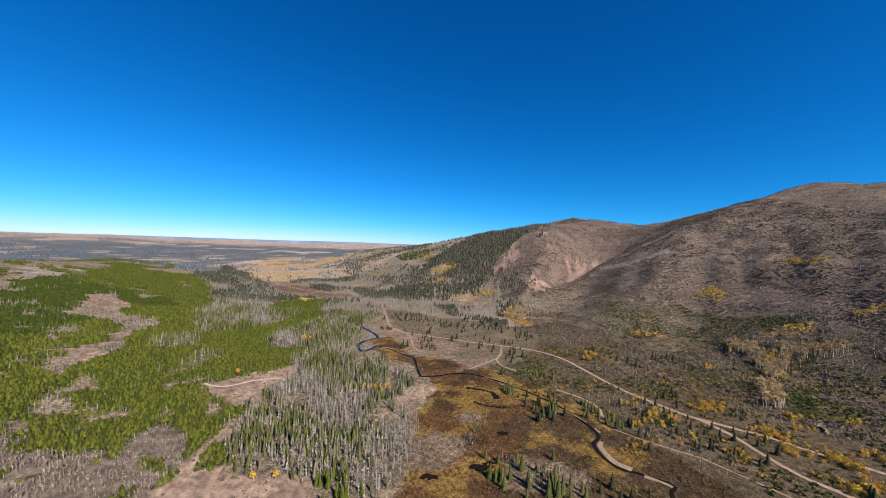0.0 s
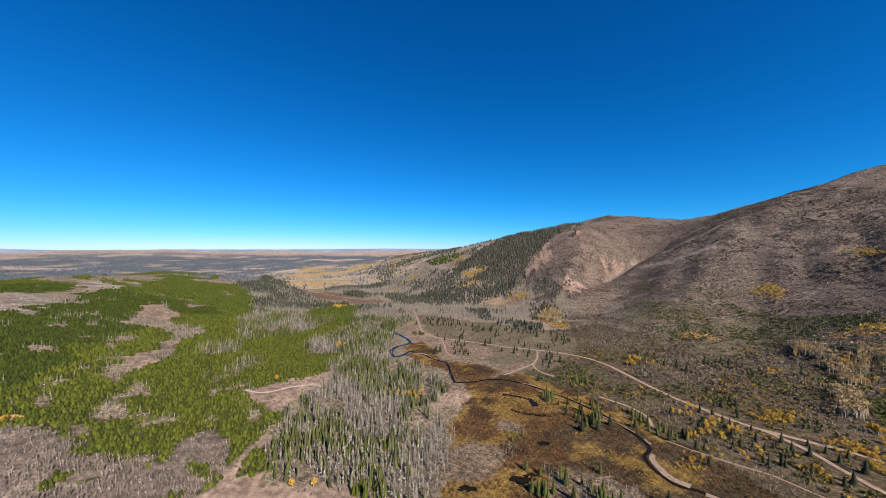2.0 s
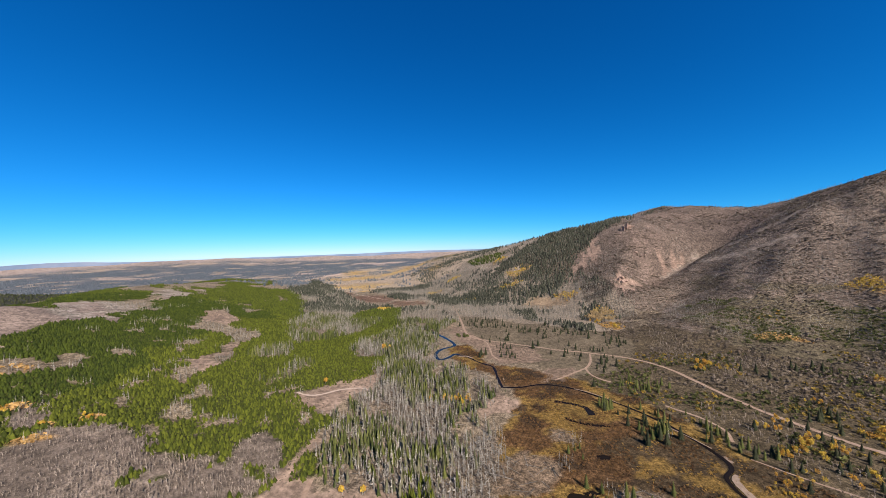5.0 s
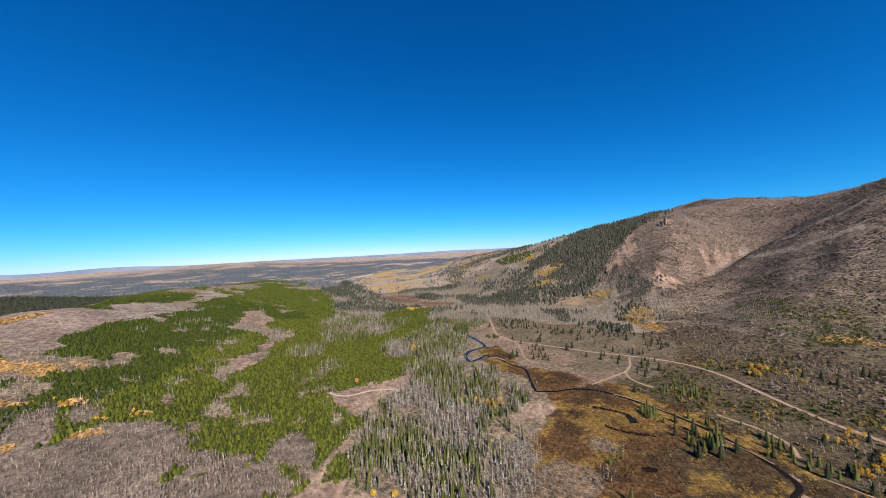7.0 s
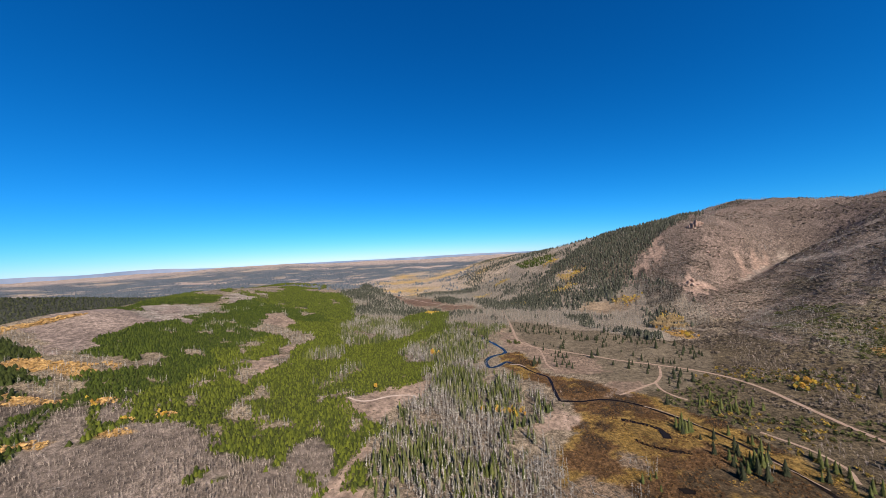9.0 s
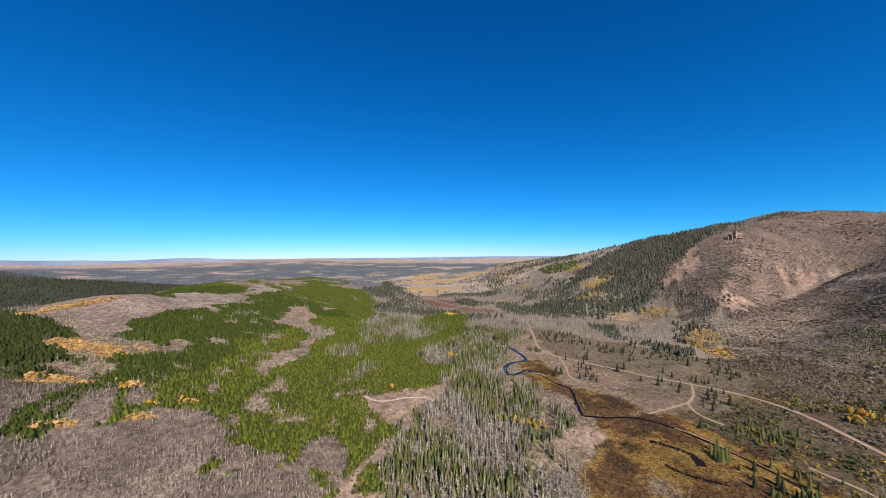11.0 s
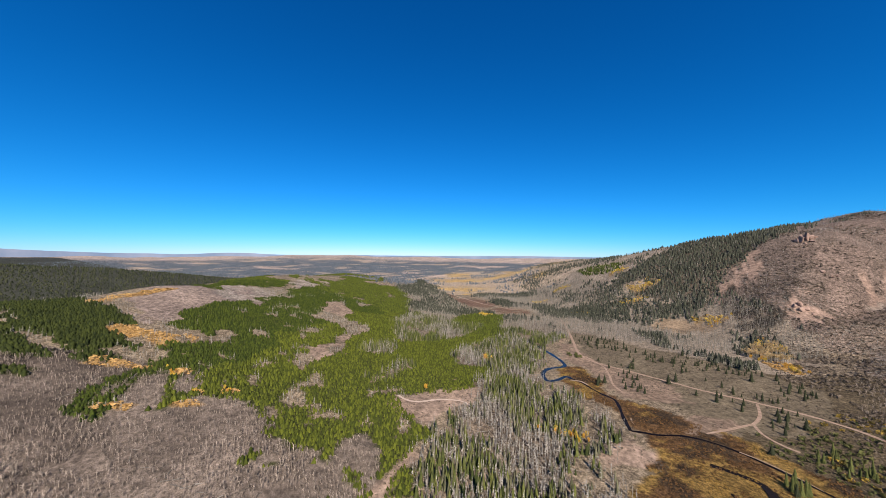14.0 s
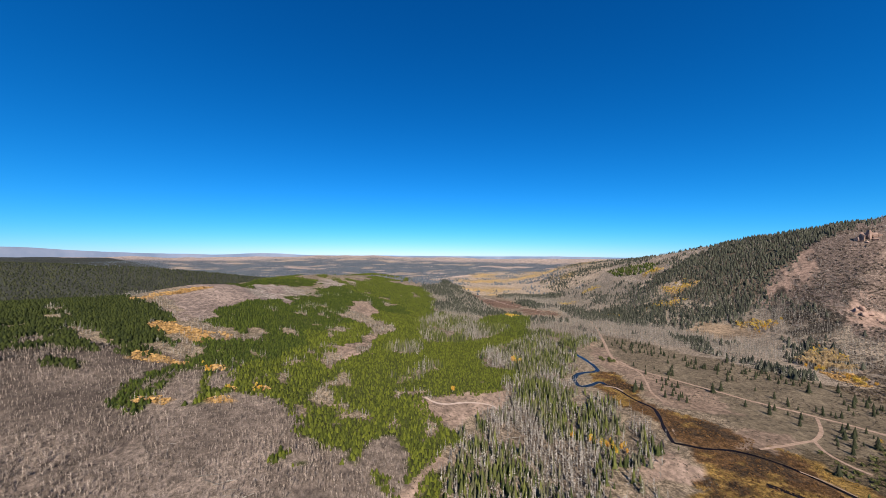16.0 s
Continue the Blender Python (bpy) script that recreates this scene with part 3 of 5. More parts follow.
TONES = {"pine": (0.052, 0.058, 0.017), "soil": (0.295, 0.21, 0.16), "brush": (0.205, 0.16, 0.132), "bluff": (0.25, 0.188, 0.158), "cliff": (0.37, 0.305, 0.255), "snag": (0.225, 0.172, 0.13),
         "ashen": (0.05, 0.042, 0.035), "dry": (0.225, 0.158, 0.108), "wet": (0.13, 0.072, 0.034), "sage": (0.155, 0.122, 0.083), "field": (0.25, 0.18, 0.12), "red_meadow": (0.19, 0.115, 0.08),
         "dark": (0.13, 0.10, 0.075), "scarp": (0.25, 0.172, 0.136), "belt": (0.13, 0.105, 0.07), "gold": (0.47, 0.36, 0.265), "mid": (0.285, 0.227, 0.176),
         "red": (0.182, 0.133, 0.113), "burnt": (0.205, 0.154, 0.125), "flat": (0.122, 0.092, 0.058), "verdant": (0.082, 0.086, 0.028), "upper": (0.36, 0.285, 0.222), "worn": (0.22, 0.155, 0.114), "ember": (0.38, 0.24, 0.115)}


def far_woods(x, y):
    """Above 0 where dark woods stand on the plain: thick to the west, thin along the valley."""
    bearing = np.degrees(np.arctan2(-x, y))
    return rough(x, y, 130, 81, 5) + 0.3 * ease(8, 34, bearing) - 0.25 * ease(20, -5, bearing) + 0.2


def cover_colour(x, y):
    z, h = zones(x, y)
    r = np.hypot(x, y)
    n1, n2 = rough(x, y, 260, 71), rough(x, y, 700, 75)
    colour = np.empty((*np.shape(x), 4))
    colour[...] = (0.26, 0.2, 0.142, 0.8)
    # far plain and its woods: pale, bluish haze is painted into these colours
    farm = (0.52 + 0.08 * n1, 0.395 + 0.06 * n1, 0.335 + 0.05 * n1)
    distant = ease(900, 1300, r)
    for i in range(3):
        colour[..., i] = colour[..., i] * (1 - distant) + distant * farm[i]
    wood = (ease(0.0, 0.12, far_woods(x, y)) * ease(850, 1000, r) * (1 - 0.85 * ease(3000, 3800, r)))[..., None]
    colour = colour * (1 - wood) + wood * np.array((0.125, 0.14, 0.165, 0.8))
    glade = (ease(0.28, 0.42, rough(x, y, 90, 83, 3)) * ease(900, 1100, r))[..., None]
    colour = colour * (1 - glade) + glade * np.array((0.40, 0.31, 0.24, 0.6))
    west = ((h > 10) & (x < -700) & (y < 1000))[..., None]
    colour = np.where(west, np.array((0.05, 0.052, 0.042, 0.8)), colour)
    for name in ("upper", "flat", "burnt", "red", "mid", "gold", "belt", "brush", "bluff", "cliff", "snag", "pine", "soil", "sage", "wet", "dry", "worn", "field", "red_meadow", "dark", "scarp", "ashen", "verdant", "ember"):
        k = z[name][..., None]
        colour = np.where(k, np.array((*TONES[name], 0.2 if name in ("soil", "worn", "field", "scarp") else 0.25 if name == "sage" else 0.5 if name in ("brush", "bluff", "mid") else 0.8)), colour)
    # burnt hill: random mottle, and lighter the higher the ground
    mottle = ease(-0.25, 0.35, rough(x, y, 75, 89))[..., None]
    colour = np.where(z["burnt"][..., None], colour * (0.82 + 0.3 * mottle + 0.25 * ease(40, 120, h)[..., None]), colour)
    # thicket ground: random mottle, darker towards the west
    brush_tone = (0.25 + 0.45 * ease(-0.5, 0.5, rough(x, y, 30, 90)) + 0.42 * ease(-310, -170, x))[..., None]
    colour = np.where(z["brush"][..., None], colour * brush_tone, colour)
    colour = np.where((z["burnt"] & (h < 45) & (rough(x, y, 50, 86) > 0.25))[..., None], np.array((0.15, 0.118, 0.08, 0.9)), colour)
    colour = np.where((z["red"] & (rough(x, y, 38, 84) < -0.3))[..., None], np.array((0.195, 0.141, 0.118, 0.6)), colour)
    rim = np.zeros(np.shape(x), bool)
    for px, py, a, b in PONDS[:2]:
        rim |= ((x - px) / a) ** 2 + ((y - py) / b) ** 2 < 8
    peat = (z["wet"] & (rough(x, y, 21, 93, 3) > 0.28))[..., None]
    colour = np.where(peat, np.array((0.062, 0.04, 0.024, 0.8)), colour)
    mire = (z["wet"] & inside(MIRE, x, y) & (rough(x, y, 24, 106) > -0.4))[..., None]
    colour = np.where(mire, np.array((0.082, 0.056, 0.032, 0.8)), colour)
    gilt = (z["wet"] & (rim | (rough(x, y, 17, 91) > 0.06 + 0.42 * inside(MIRE, x, y) - 0.3 * inside(GILT, x, y))))[..., None]
    colour = np.where(gilt, np.array((0.235, 0.145, 0.045, 0.7)), colour)
    yellow = (z["gold"] & (rough(x, y, 90, 95) > 0.24))[..., None]
    colour = np.where(yellow, np.array((0.52, 0.34, 0.13, 0.5)), colour)
    streak = (z["red"] & (rough(x, y, 45, 99) > 0.12))[..., None]
    colour = np.where(streak, np.array((0.172, 0.128, 0.108, 0.8)), colour)
    for path in RIBS:
        rib = (along(path, x + 3 * rough(x, y, 25, 97), y)[0] < 5)[..., None]
        colour = np.where(rib, np.array((0.29, 0.228, 0.188, 0.5)), colour)
    # burnt hill: tone falls as the bearing swings to the right
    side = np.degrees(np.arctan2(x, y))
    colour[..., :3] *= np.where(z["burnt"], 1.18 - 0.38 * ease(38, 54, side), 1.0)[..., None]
    colour[..., :3] *= TONE_SCALE
    return colour


def graded(low, high, fine_low, fine_high, step, growth):
    """Grid lines that lie close together in the middle and spread outwards."""
    mid = list(np.arange(fine_low, fine_high, step))
    up, s = [fine_high], step
    while up[-1] < high:
        s *= growth
        up.append(up[-1] + s)
    down, s = [], step
    p = fine_low
    while p > low:
        s *= growth
        p -= s
        down.append(p)
    return np.array(down[::-1] + mid + up)


def linked_mesh(name, verts, faces, materials, indices=None, vary=None):
    """A mesh from arrays: n x 3 points, m x 3 or m x 4 corners."""
    verts, faces = np.asarray(verts, np.float32), np.asarray(faces, np.int32)
    me = bpy.data.meshes.new(name)
    k = faces.shape[1]
    me.vertices.add(len(verts))
    me.vertices.foreach_set("co", verts.ravel())
    me.loops.add(faces.size)
    me.loops.foreach_set("vertex_index", faces.ravel())
    me.polygons.add(len(faces))
    me.polygons.foreach_set("loop_start", np.arange(0, faces.size, k, dtype=np.int32))
    for m in materials:
        me.materials.append(m)
    if indices is not None:
        me.polygons.foreach_set("material_index", np.asarray(indices, np.int32))
    if vary is not None:
        a = me.attributes.new("vary", "FLOAT", "POINT")
        a.data.foreach_set("value", np.asarray(vary, np.float32))
    me.update(calc_edges=True)
    return me


def stream_depth(x, y):
    """How far the ground dips under the stream and the ponds."""
    d = np.minimum(np.minimum(along(STREAM_UP, x, y)[0], along(STREAM_LOW, x, y)[0]), along(STREAM_MID, x, y)[0])
    dip = 0.55 * np.exp(-(d / 3.2) ** 2)
    for px, py, a, b in PONDS:
        dip = np.maximum(dip, 0.7 * np.exp(-(((x - px) / a) ** 2 + ((y - py) / b) ** 2)))
    return dip


def build_ground():
    xs = graded(-4860, 4860, -260, 260, 3.0, 1.034)
    ys = graded(-4860, 4860, 100, 420, 3.0, 1.034)
    gx, gy = np.meshgrid(xs, ys)
    gz = height(gx, gy)
    near = (np.abs(gx) < 300) & (gy > 60) & (gy < 460)
    gz[near] -= stream_depth(gx[near], gy[near])
    w, h = len(xs), len(ys)
    i = np.arange(w * h).reshape(h, w)
    quads = np.stack([i[:-1, :-1], i[:-1, 1:], i[1:, 1:], i[1:, :-1]], -1).reshape(-1, 4)
    verts = np.stack([gx, gy, gz], -1).reshape(-1, 3)
    r = np.hypot(verts[:, 0], verts[:, 1])
    quads = quads[(r[quads] < 4880).all(1)]
    me = linked_mesh("ground", verts, quads, [GROUND])
    c = me.color_attributes.new("cover", "FLOAT_COLOR", "POINT")
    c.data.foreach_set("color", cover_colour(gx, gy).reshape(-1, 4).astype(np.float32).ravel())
    me.polygons.foreach_set("use_smooth", np.ones(len(me.polygons), bool))
    return tagged(new("ground", me), "dry autumn valley floor and hillsides, pale soil", "ground", kind="structure")


build_ground()


def build_backdrop():
    """Mountains beyond the plain, all round the horizon, with haze painted in as blue."""
    n = 720
    turn = np.linspace(-180, 180, n)
    top = 80 + 9 * rough(turn * 10, turn * 0, 110, 5) + 3 * rough(turn * 10, turn * 0, 25, 6)
    top = top + 20 * np.exp(-((turn - 57) / 4.5) ** 2) + 26 * ease(61, 76, turn) + 34 * ease(74, 82, turn) + 60 * ease(40, 70, -turn)
    a = np.radians(turn)
    low = np.column_stack([-4800 * np.sin(a), 4800 * np.cos(a), np.full(n, -30.0)])
    high = np.column_stack([-4830 * np.sin(a), 4830 * np.cos(a), top])
    i = np.arange(n - 1)
    quads = np.stack([i, i + 1, i + 1 + n, i + n], -1)
    me = linked_mesh("backdrop", np.concatenate([low, high]), quads, [HAZY_RANGE])
    tagged(new("backdrop", me), "far mountain range on the horizon, painted haze blue", "mountains", kind="structure")


build_backdrop()


def curve_points(path, step):
    """A smooth line through the path's points."""
    p = [Vector((*q[:2], 0)) for q in path]
    p = [2 * p[0] - p[1]] + p + [2 * p[-1] - p[-2]]
    out = []
    for a, b, c, d in zip(p, p[1:], p[2:], p[3:]):
        n = max(2, int((c - b).length / step))
        for k in range(n):
            t = k / n
            out.append(0.5 * (2 * b + (c - a) * t + (2 * a - 5 * b + 4 * c - d) * t * t + (3 * b - a - 3 * c + d) * t ** 3))
    out.append(p[-2])
    return np.array([(v.x, v.y) for v in out])


def ribbon(name, path, width, lift, mat, label, category, wobble=0.25, dip=0.0, seed=0):
    """A strip that lies on the ground along a line, with an uneven edge."""
    c = curve_points(path, 2.5)
    way = np.gradient(c, axis=0)
    way /= np.linalg.norm(way, axis=1)[:, None] + 1e-9
    side = np.stack([-way[:, 1], way[:, 0]], 1)
    s = np.arange(len(c)) * 2.5
    rows = []
    for k in (-1, -0.5, 0, 0.5, 1):
        half = width / 2 * (1 + wobble * rough(s, s * 0 + 40 * np.sign(k) + 7 * seed, 9, 5))
        q = c + side * (half * k)[:, None]
        z = height(q[:, 0], q[:, 1]) + lift - (0.06 if abs(k) == 0.5 else 0)
        if dip:
            z = height(c[:, 0], c[:, 1]) - dip
        rows.append(np.column_stack([q, z]))
    v = np.stack(rows, 1)
    n, w = v.shape[:2]
    i = np.arange(n * w).reshape(n, w)
    quads = np.stack([i[:-1, :-1], i[:-1, 1:], i[1:, 1:], i[1:, :-1]], -1).reshape(-1, 4)
    me = linked_mesh(name, v.reshape(-1, 3), quads[:, ::-1], [mat])
    return tagged(new(name, me), label, category, kind="structure")


ribbon("road", ROAD, 2.7, 0.22, DIRT, "pink dirt road winding along the meadow", "dirt road")
ribbon("road", ROAD_LOW, 2.6, 0.24, DIRT, "lower dirt road forking off through the scrub", "dirt road", seed=3)
for i, p in enumerate(TRACKS):
    ribbon("track", p, 1.7, 0.16 if p[0][1] < 500 else 0.5, PALE_DIRT if p[0][0] < -100 else DIRT, "narrow two-wheel dirt track", "dirt track", 0.4, seed=i)
ribbon("track", PALE_TRACK, 1.0, 0.2, DIRT, "pale overgrown track beside the stream", "dirt track", 0.5)
ribbon("creek_bed", CREEK, 1.5, 0.4, PALE, "pale dry creek bed between yellow aspens", "creek bed", 0.6)
ribbon("stream", STREAM_UP, 3.3, 0, WATER, "dark blue meandering stream in the meadow", "stream", 0.6, 0.22)
ribbon("stream", STREAM_MID, 1.7, 0, PEAT_WATER, "narrow dark stretch of the stream between willows", "stream", 0.7, 0.22, 3)
ribbon("stream", STREAM_LOW, 1.6, 0, PEAT_WATER, "dark stream winding past sand bars", "stream", 0.8, 0.22, 5)
ribbon("side_channel", STREAM_SIDE, 3.2, 0.12, PEAT_WATER, "still dark side channel in the wetland", "stream", 0.6)
ribbon("side_channel", STREAM_VEIN, 2.2, 0.12, PEAT_WATER, "thin dark vein of water in the wetland", "stream", 0.6)


def pond(px, py, a, b, seed):
    t = np.linspace(0, 2 * math.pi, 28, endpoint=False)
    k = 1 + 0.75 * rough(np.cos(t) * 9 + px, np.sin(t) * 9 + py, 6, seed)
    x, y = px + a * k * np.cos(t), py + b * k * np.sin(t)
    z0 = float(height(px, py)) - 0.18
    v = np.column_stack([np.append(x, px), np.append(y, py), np.full(29, z0)])
    f = [(28, i, (i + 1) % 28) for i in range(28)]
    tagged(new("pond", linked_mesh("pond", v, f, [PEAT_WATER])), "small black beaver pond in the wetland", "pond", kind="structure")


for i, p in enumerate(PONDS):
    pond(*p, i)
for i, (path, w) in enumerate((([(99, 166), (96.4, 162.5), (95.6, 156), (96.6, 149.5), (100.5, 145)], 4.6), ([(103, 140.2), (108, 136.5), (110.5, 133)], 2.2), ([(90, 205.5), (95.5, 196), (100, 186)], 0.7), ([(101.5, 180), (102.2, 175)], 1.4),
                               ([(53, 251), (61, 246), (68.5, 238.5), (75, 230)], 0.8), ([(-33, 319), (-26, 320), (-20, 315)], 1.6), ([(5.5, 268), (8, 258), (14, 254)], 1.8))):
    ribbon("sand_bar", path, w, -0.12, PALE, "pale gravel bar beside the stream", "sand bar", 0.9, seed=i + 11)

# ---- plant forms, one unit high ----
def star_tiers(rng, tiers, points, slim, low, sag=0.05, power=0.85):
    """A crown of ragged drooping skirts of branches, wide below and pointed above."""
    v, f = [], []
    for i in range(tiers):
        u = i / tiers
        zb = low + (0.97 - low) * u
        r = slim * (1 - u) ** power * rng.uniform(0.85, 1.15) + 0.012
        zt = min(1.0, zb + (1 - low) / tiers * 1.9)
        k = len(v)
        v.append((rng.uniform(-0.01, 0.01), rng.uniform(-0.01, 0.01), zt))
        turn = rng.uniform(0, 6.28)
        for j in range(2 * points):
            a = turn + math.pi * j / points
            q = r * (rng.uniform(0.8, 1.2) if j % 2 == 0 else rng.uniform(0.4, 0.6))
            v.append((q * math.cos(a), q * math.sin(a), zb + (-sag * rng.uniform(0.4, 1.2) if j % 2 == 0 else sag * 0.6)))
        for j in range(2 * points):
            f.append((k, k + 1 + j, k + 1 + (j + 1) % (2 * points)))
    return v, f


def pole(rng, radius, top, sides=3, lean=0.0):
    """A tapered trunk."""
    a = [2 * math.pi * j / sides for j in range(sides)]
    v = [(radius * math.cos(t), radius * math.sin(t), 0) for t in a] + [(lean, 0, top)]
    return v, [(j, (j + 1) % sides, sides) for j in range(sides)]


def blades(rng, count, z0, z1, reach0, reach1, rise, width):
    """Thin limbs that leave the trunk at all heights."""
    v, f = [], []
    for i in range(count):
        u = rng.uniform(0, 1)
        z = z0 + (z1 - z0) * u
        r = (reach0 + (reach1 - reach0) * u) * rng.uniform(0.5, 1.1)
        a = rng.uniform(0, 6.28)
        c, s = math.cos(a), math.sin(a)
        w = width * rng.uniform(0.6, 1.2)
        k = len(v)
        v += [(-s * w * 0.4, c * w * 0.4, z - w * 0.6), (s * w * 0.4, -c * w * 0.4, z + w * 0.6), (c * r, s * r, z + rise * r * rng.uniform(0.5, 1.3))]
        f.append((k, k + 1, k + 2))
    return v, f


def leaves(rng, count, centre, radii, size):
    """A crown of small leaf clumps with gaps between."""
    v, f = [], []
    for i in range(count):
        d = rng.normal(size=3)
        d /= np.linalg.norm(d)
        q = np.array((0, 0, centre)) + d * np.array(radii) * rng.uniform(0.35, 1.05)
        k = len(v)
        a, b = rng.normal(size=3), rng.normal(size=3)
        a /= np.linalg.norm(a)
        b -= a * (a @ b)
        b /= np.linalg.norm(b)
        s = size * rng.uniform(0.6, 1.3)
        v += [tuple(q + a * s), tuple(q - a * s * 0.6 + b * s), tuple(q - a * s * 0.5 - b * s * 0.9)]
        f.append((k, k + 1, k + 2))
    return v, f


def form(*pieces):
    """Joins (points, faces, material number) pieces to one form."""
    v, f, m = [], [], []
    for pv, pf, pm in pieces:
        k = len(v)
        v += list(pv)
        f += [tuple(i + k for i in t) for t in pf]
        m += [pm] * len(pf)
    return np.array(v, float), np.array(f, int), np.array(m, int)


def rng_of(k):
    return np.random.default_rng(k)


def canopy_form(k, tiers=2, points=5, slim=0.36, low=0.03, power=0.85):
    """A crown that reaches the ground, for trees that stand close together."""
    g = rng_of(k)
    return form((*star_tiers(g, tiers, points, slim, low, 0.05, power), 0))


def pine_form(k, tiers=3, points=5, slim=0.36, low=0.03, power=0.85):
    g = rng_of(k)
    return form((*pole(g, 0.022, 0.6), 1), (*star_tiers(g, tiers, points, slim, low, 0.05, power), 0))


def snag_form(k, limbs=15, reach=0.16, width=0.045):
    g = rng_of(k)
    return form((*pole(g, 0.013, 1.0, 3, g.uniform(-0.04, 0.04)), 0), (*blades(g, limbs, 0.22, 0.97, reach, 0.03, -0.3, width), 0))


def twig_form(k, limbs=8):
    g = rng_of(k)
    return form((*pole(g, 0.02, 0.62, 3, g.uniform(-0.06, 0.06)), 0), (*blades(g, limbs, 0.12, 0.62, 0.2, 0.14, 1.7, 0.06), 0))


def aspen_form(k, count=46):
    g = rng_of(k)
    return form((*pole(g, 0.022, 0.8, 4), 1), (*leaves(g, count, 0.66, (0.2, 0.2, 0.31), 0.085), 0))


def bush_form(k, count=16, size=0.26):
    g = rng_of(k)
    v, f = leaves(g, count, 0.42, (0.55, 0.55, 0.42), size)
    return form(([(x, y, max(z, 0.0)) for x, y, z in v], f, 0))


def log_form(k):
    g = rng_of(k)
    v, f = [], []
    for x, r in ((-0.5, 0.024), (0.5, 0.01)):
        v += [(x, r * math.cos(a), r + r * math.sin(a)) for a in (0.5, 2.6, 4.7)]
    for j in range(3):
        n = (j + 1) % 3
        f += [(j, n, 3 + n), (j, 3 + n, 3 + j)]
    bv, bf = blades(g, 3, 0, 0.02, 0.07, 0.05, 0.5, 0.02)
    return form((v, f, 0), ([(x * 0.6 + g.uniform(-0.3, 0.3), y, z + 0.02) for x, y, z in bv], bf, 0))


def ground_at(x, y):
    """Height of the ground, with the dip of the stream."""
    z = height(x, y)
    near = (np.abs(x) < 300) & (y > 60) & (y < 460)
    z[near] -= stream_depth(x[near], y[near])
    return z


def sow(x0, x1, y0, y1, step, seed):
    """Scattered places, about one to every step x step metres."""
    g = rng_of(seed)
    a, b = np.meshgrid(np.arange(x0, x1, step), np.arange(y0, y1, step))
    x = a.ravel() + g.uniform(-0.5, 0.5, a.size) * step
    y = b.ravel() + g.uniform(-0.5, 0.5, a.size) * step
    # the stretch of country that lies open to the valley
    turn = np.degrees(np.arctan2(-x, y))
    keep = (turn < 84) & (turn > -62) & (np.hypot(x, y) > 95)
    return x[keep], y[keep]


def off_roads(x, y, gap=2.6):
    ok = np.ones(len(x), bool)
    for p in [ROAD, ROAD_LOW, STREAM_UP, STREAM_MID, STREAM_LOW, *TRACKS]:
        ok &= along(p, x, y)[0] > gap
    return ok


def plant(name, forms, x, y, tall, wide, materials, label, category, seed, lie=False, tilt=0.0, sink=0.1):
    """One object of many plants: forms are set out in turn, each with its own height, girth, turn and tone."""
    g = rng_of(seed)
    n = len(x)
    if n == 0:
        return None
    z = ground_at(x, y) - sink
    which = g.integers(0, len(forms), n)
    turn = g.uniform(0, 2 * math.pi, n)
    tone = g.uniform(0, 1, n)
    V, F, M, T = [], [], [], []
    base = 0
    for k, (fv, ff, fm) in enumerate(forms):
        s = np.where(which == k)[0]
        if not len(s):
            continue
        c, sn = np.cos(turn[s])[:, None], np.sin(turn[s])[:, None]
        px, py, pz = fv[None, :, 0] * wide[s, None], fv[None, :, 1] * wide[s, None], fv[None, :, 2] * tall[s, None]
        lean = g.normal(0, 1, (len(s), 1)) * tilt
        px = px + pz * lean
        vx, vy = c * px - sn * py, sn * px + c * py
        if lie:
            run = fv[None, :, 0] * wide[s, None]
            step = 1.5
            gx = (height(x[s] + step, y[s]) - height(x[s] - step, y[s])) / (2 * step)
            gy = (height(x[s], y[s] + step) - height(x[s], y[s] - step)) / (2 * step)
            pz = pz + (c * run) * gx[:, None] + (sn * run) * gy[:, None]
        v = np.stack([vx + x[s, None], vy + y[s, None], pz + z[s, None]], -1)
        V.append(v.reshape(-1, 3))
        F.append((ff[None] + (np.arange(len(s)) * len(fv))[:, None, None] + base).reshape(-1, 3))
        M.append(np.tile(fm, len(s)))
        T.append(np.repeat(tone[s], len(fv)))
        base += len(s) * len(fv)
    me = linked_mesh(name, np.concatenate(V), np.concatenate(F), materials, np.concatenate(M), np.concatenate(T))
    return tagged(new(name, me), label, category, kind="stuff")


def strewn(x, y, seed, spread_):
    """The cover at places pushed about at random, so that the plants thin out across a border."""
    g = rng_of(seed)
    return zones(x + g.normal(0, spread_, len(x)), y + g.normal(0, spread_, len(x)))


def heights(n, low, high, seed):
    return rng_of(seed).uniform(low, high, n)


# ---- woods and scrub, too many to count ----
PINES = [canopy_form(k, 2, 4, 0.46, 0.02, 0.6) for k in range(6)]
FAR_PINES = [canopy_form(20 + k, 2, 4, 0.30) for k in range(4)]
SPECKS = [canopy_form(30 + k, 1, 4, 0.30) for k in range(4)]
SPRUCES = [pine_form(40 + k, 4, 4, 0.19, 0.06) for k in range(5)]
SNAGS_F = [snag_form(60 + k, 17, 0.17, 0.06) for k in range(6)]
FAR_SNAGS = [snag_form(80 + k, 8, 0.2, 0.085) for k in range(4)]
TWIGS = [twig_form(100 + k) for k in range(5)]
FAR_ASPENS = [aspen_form(140 + k, 16) for k in range(3)]
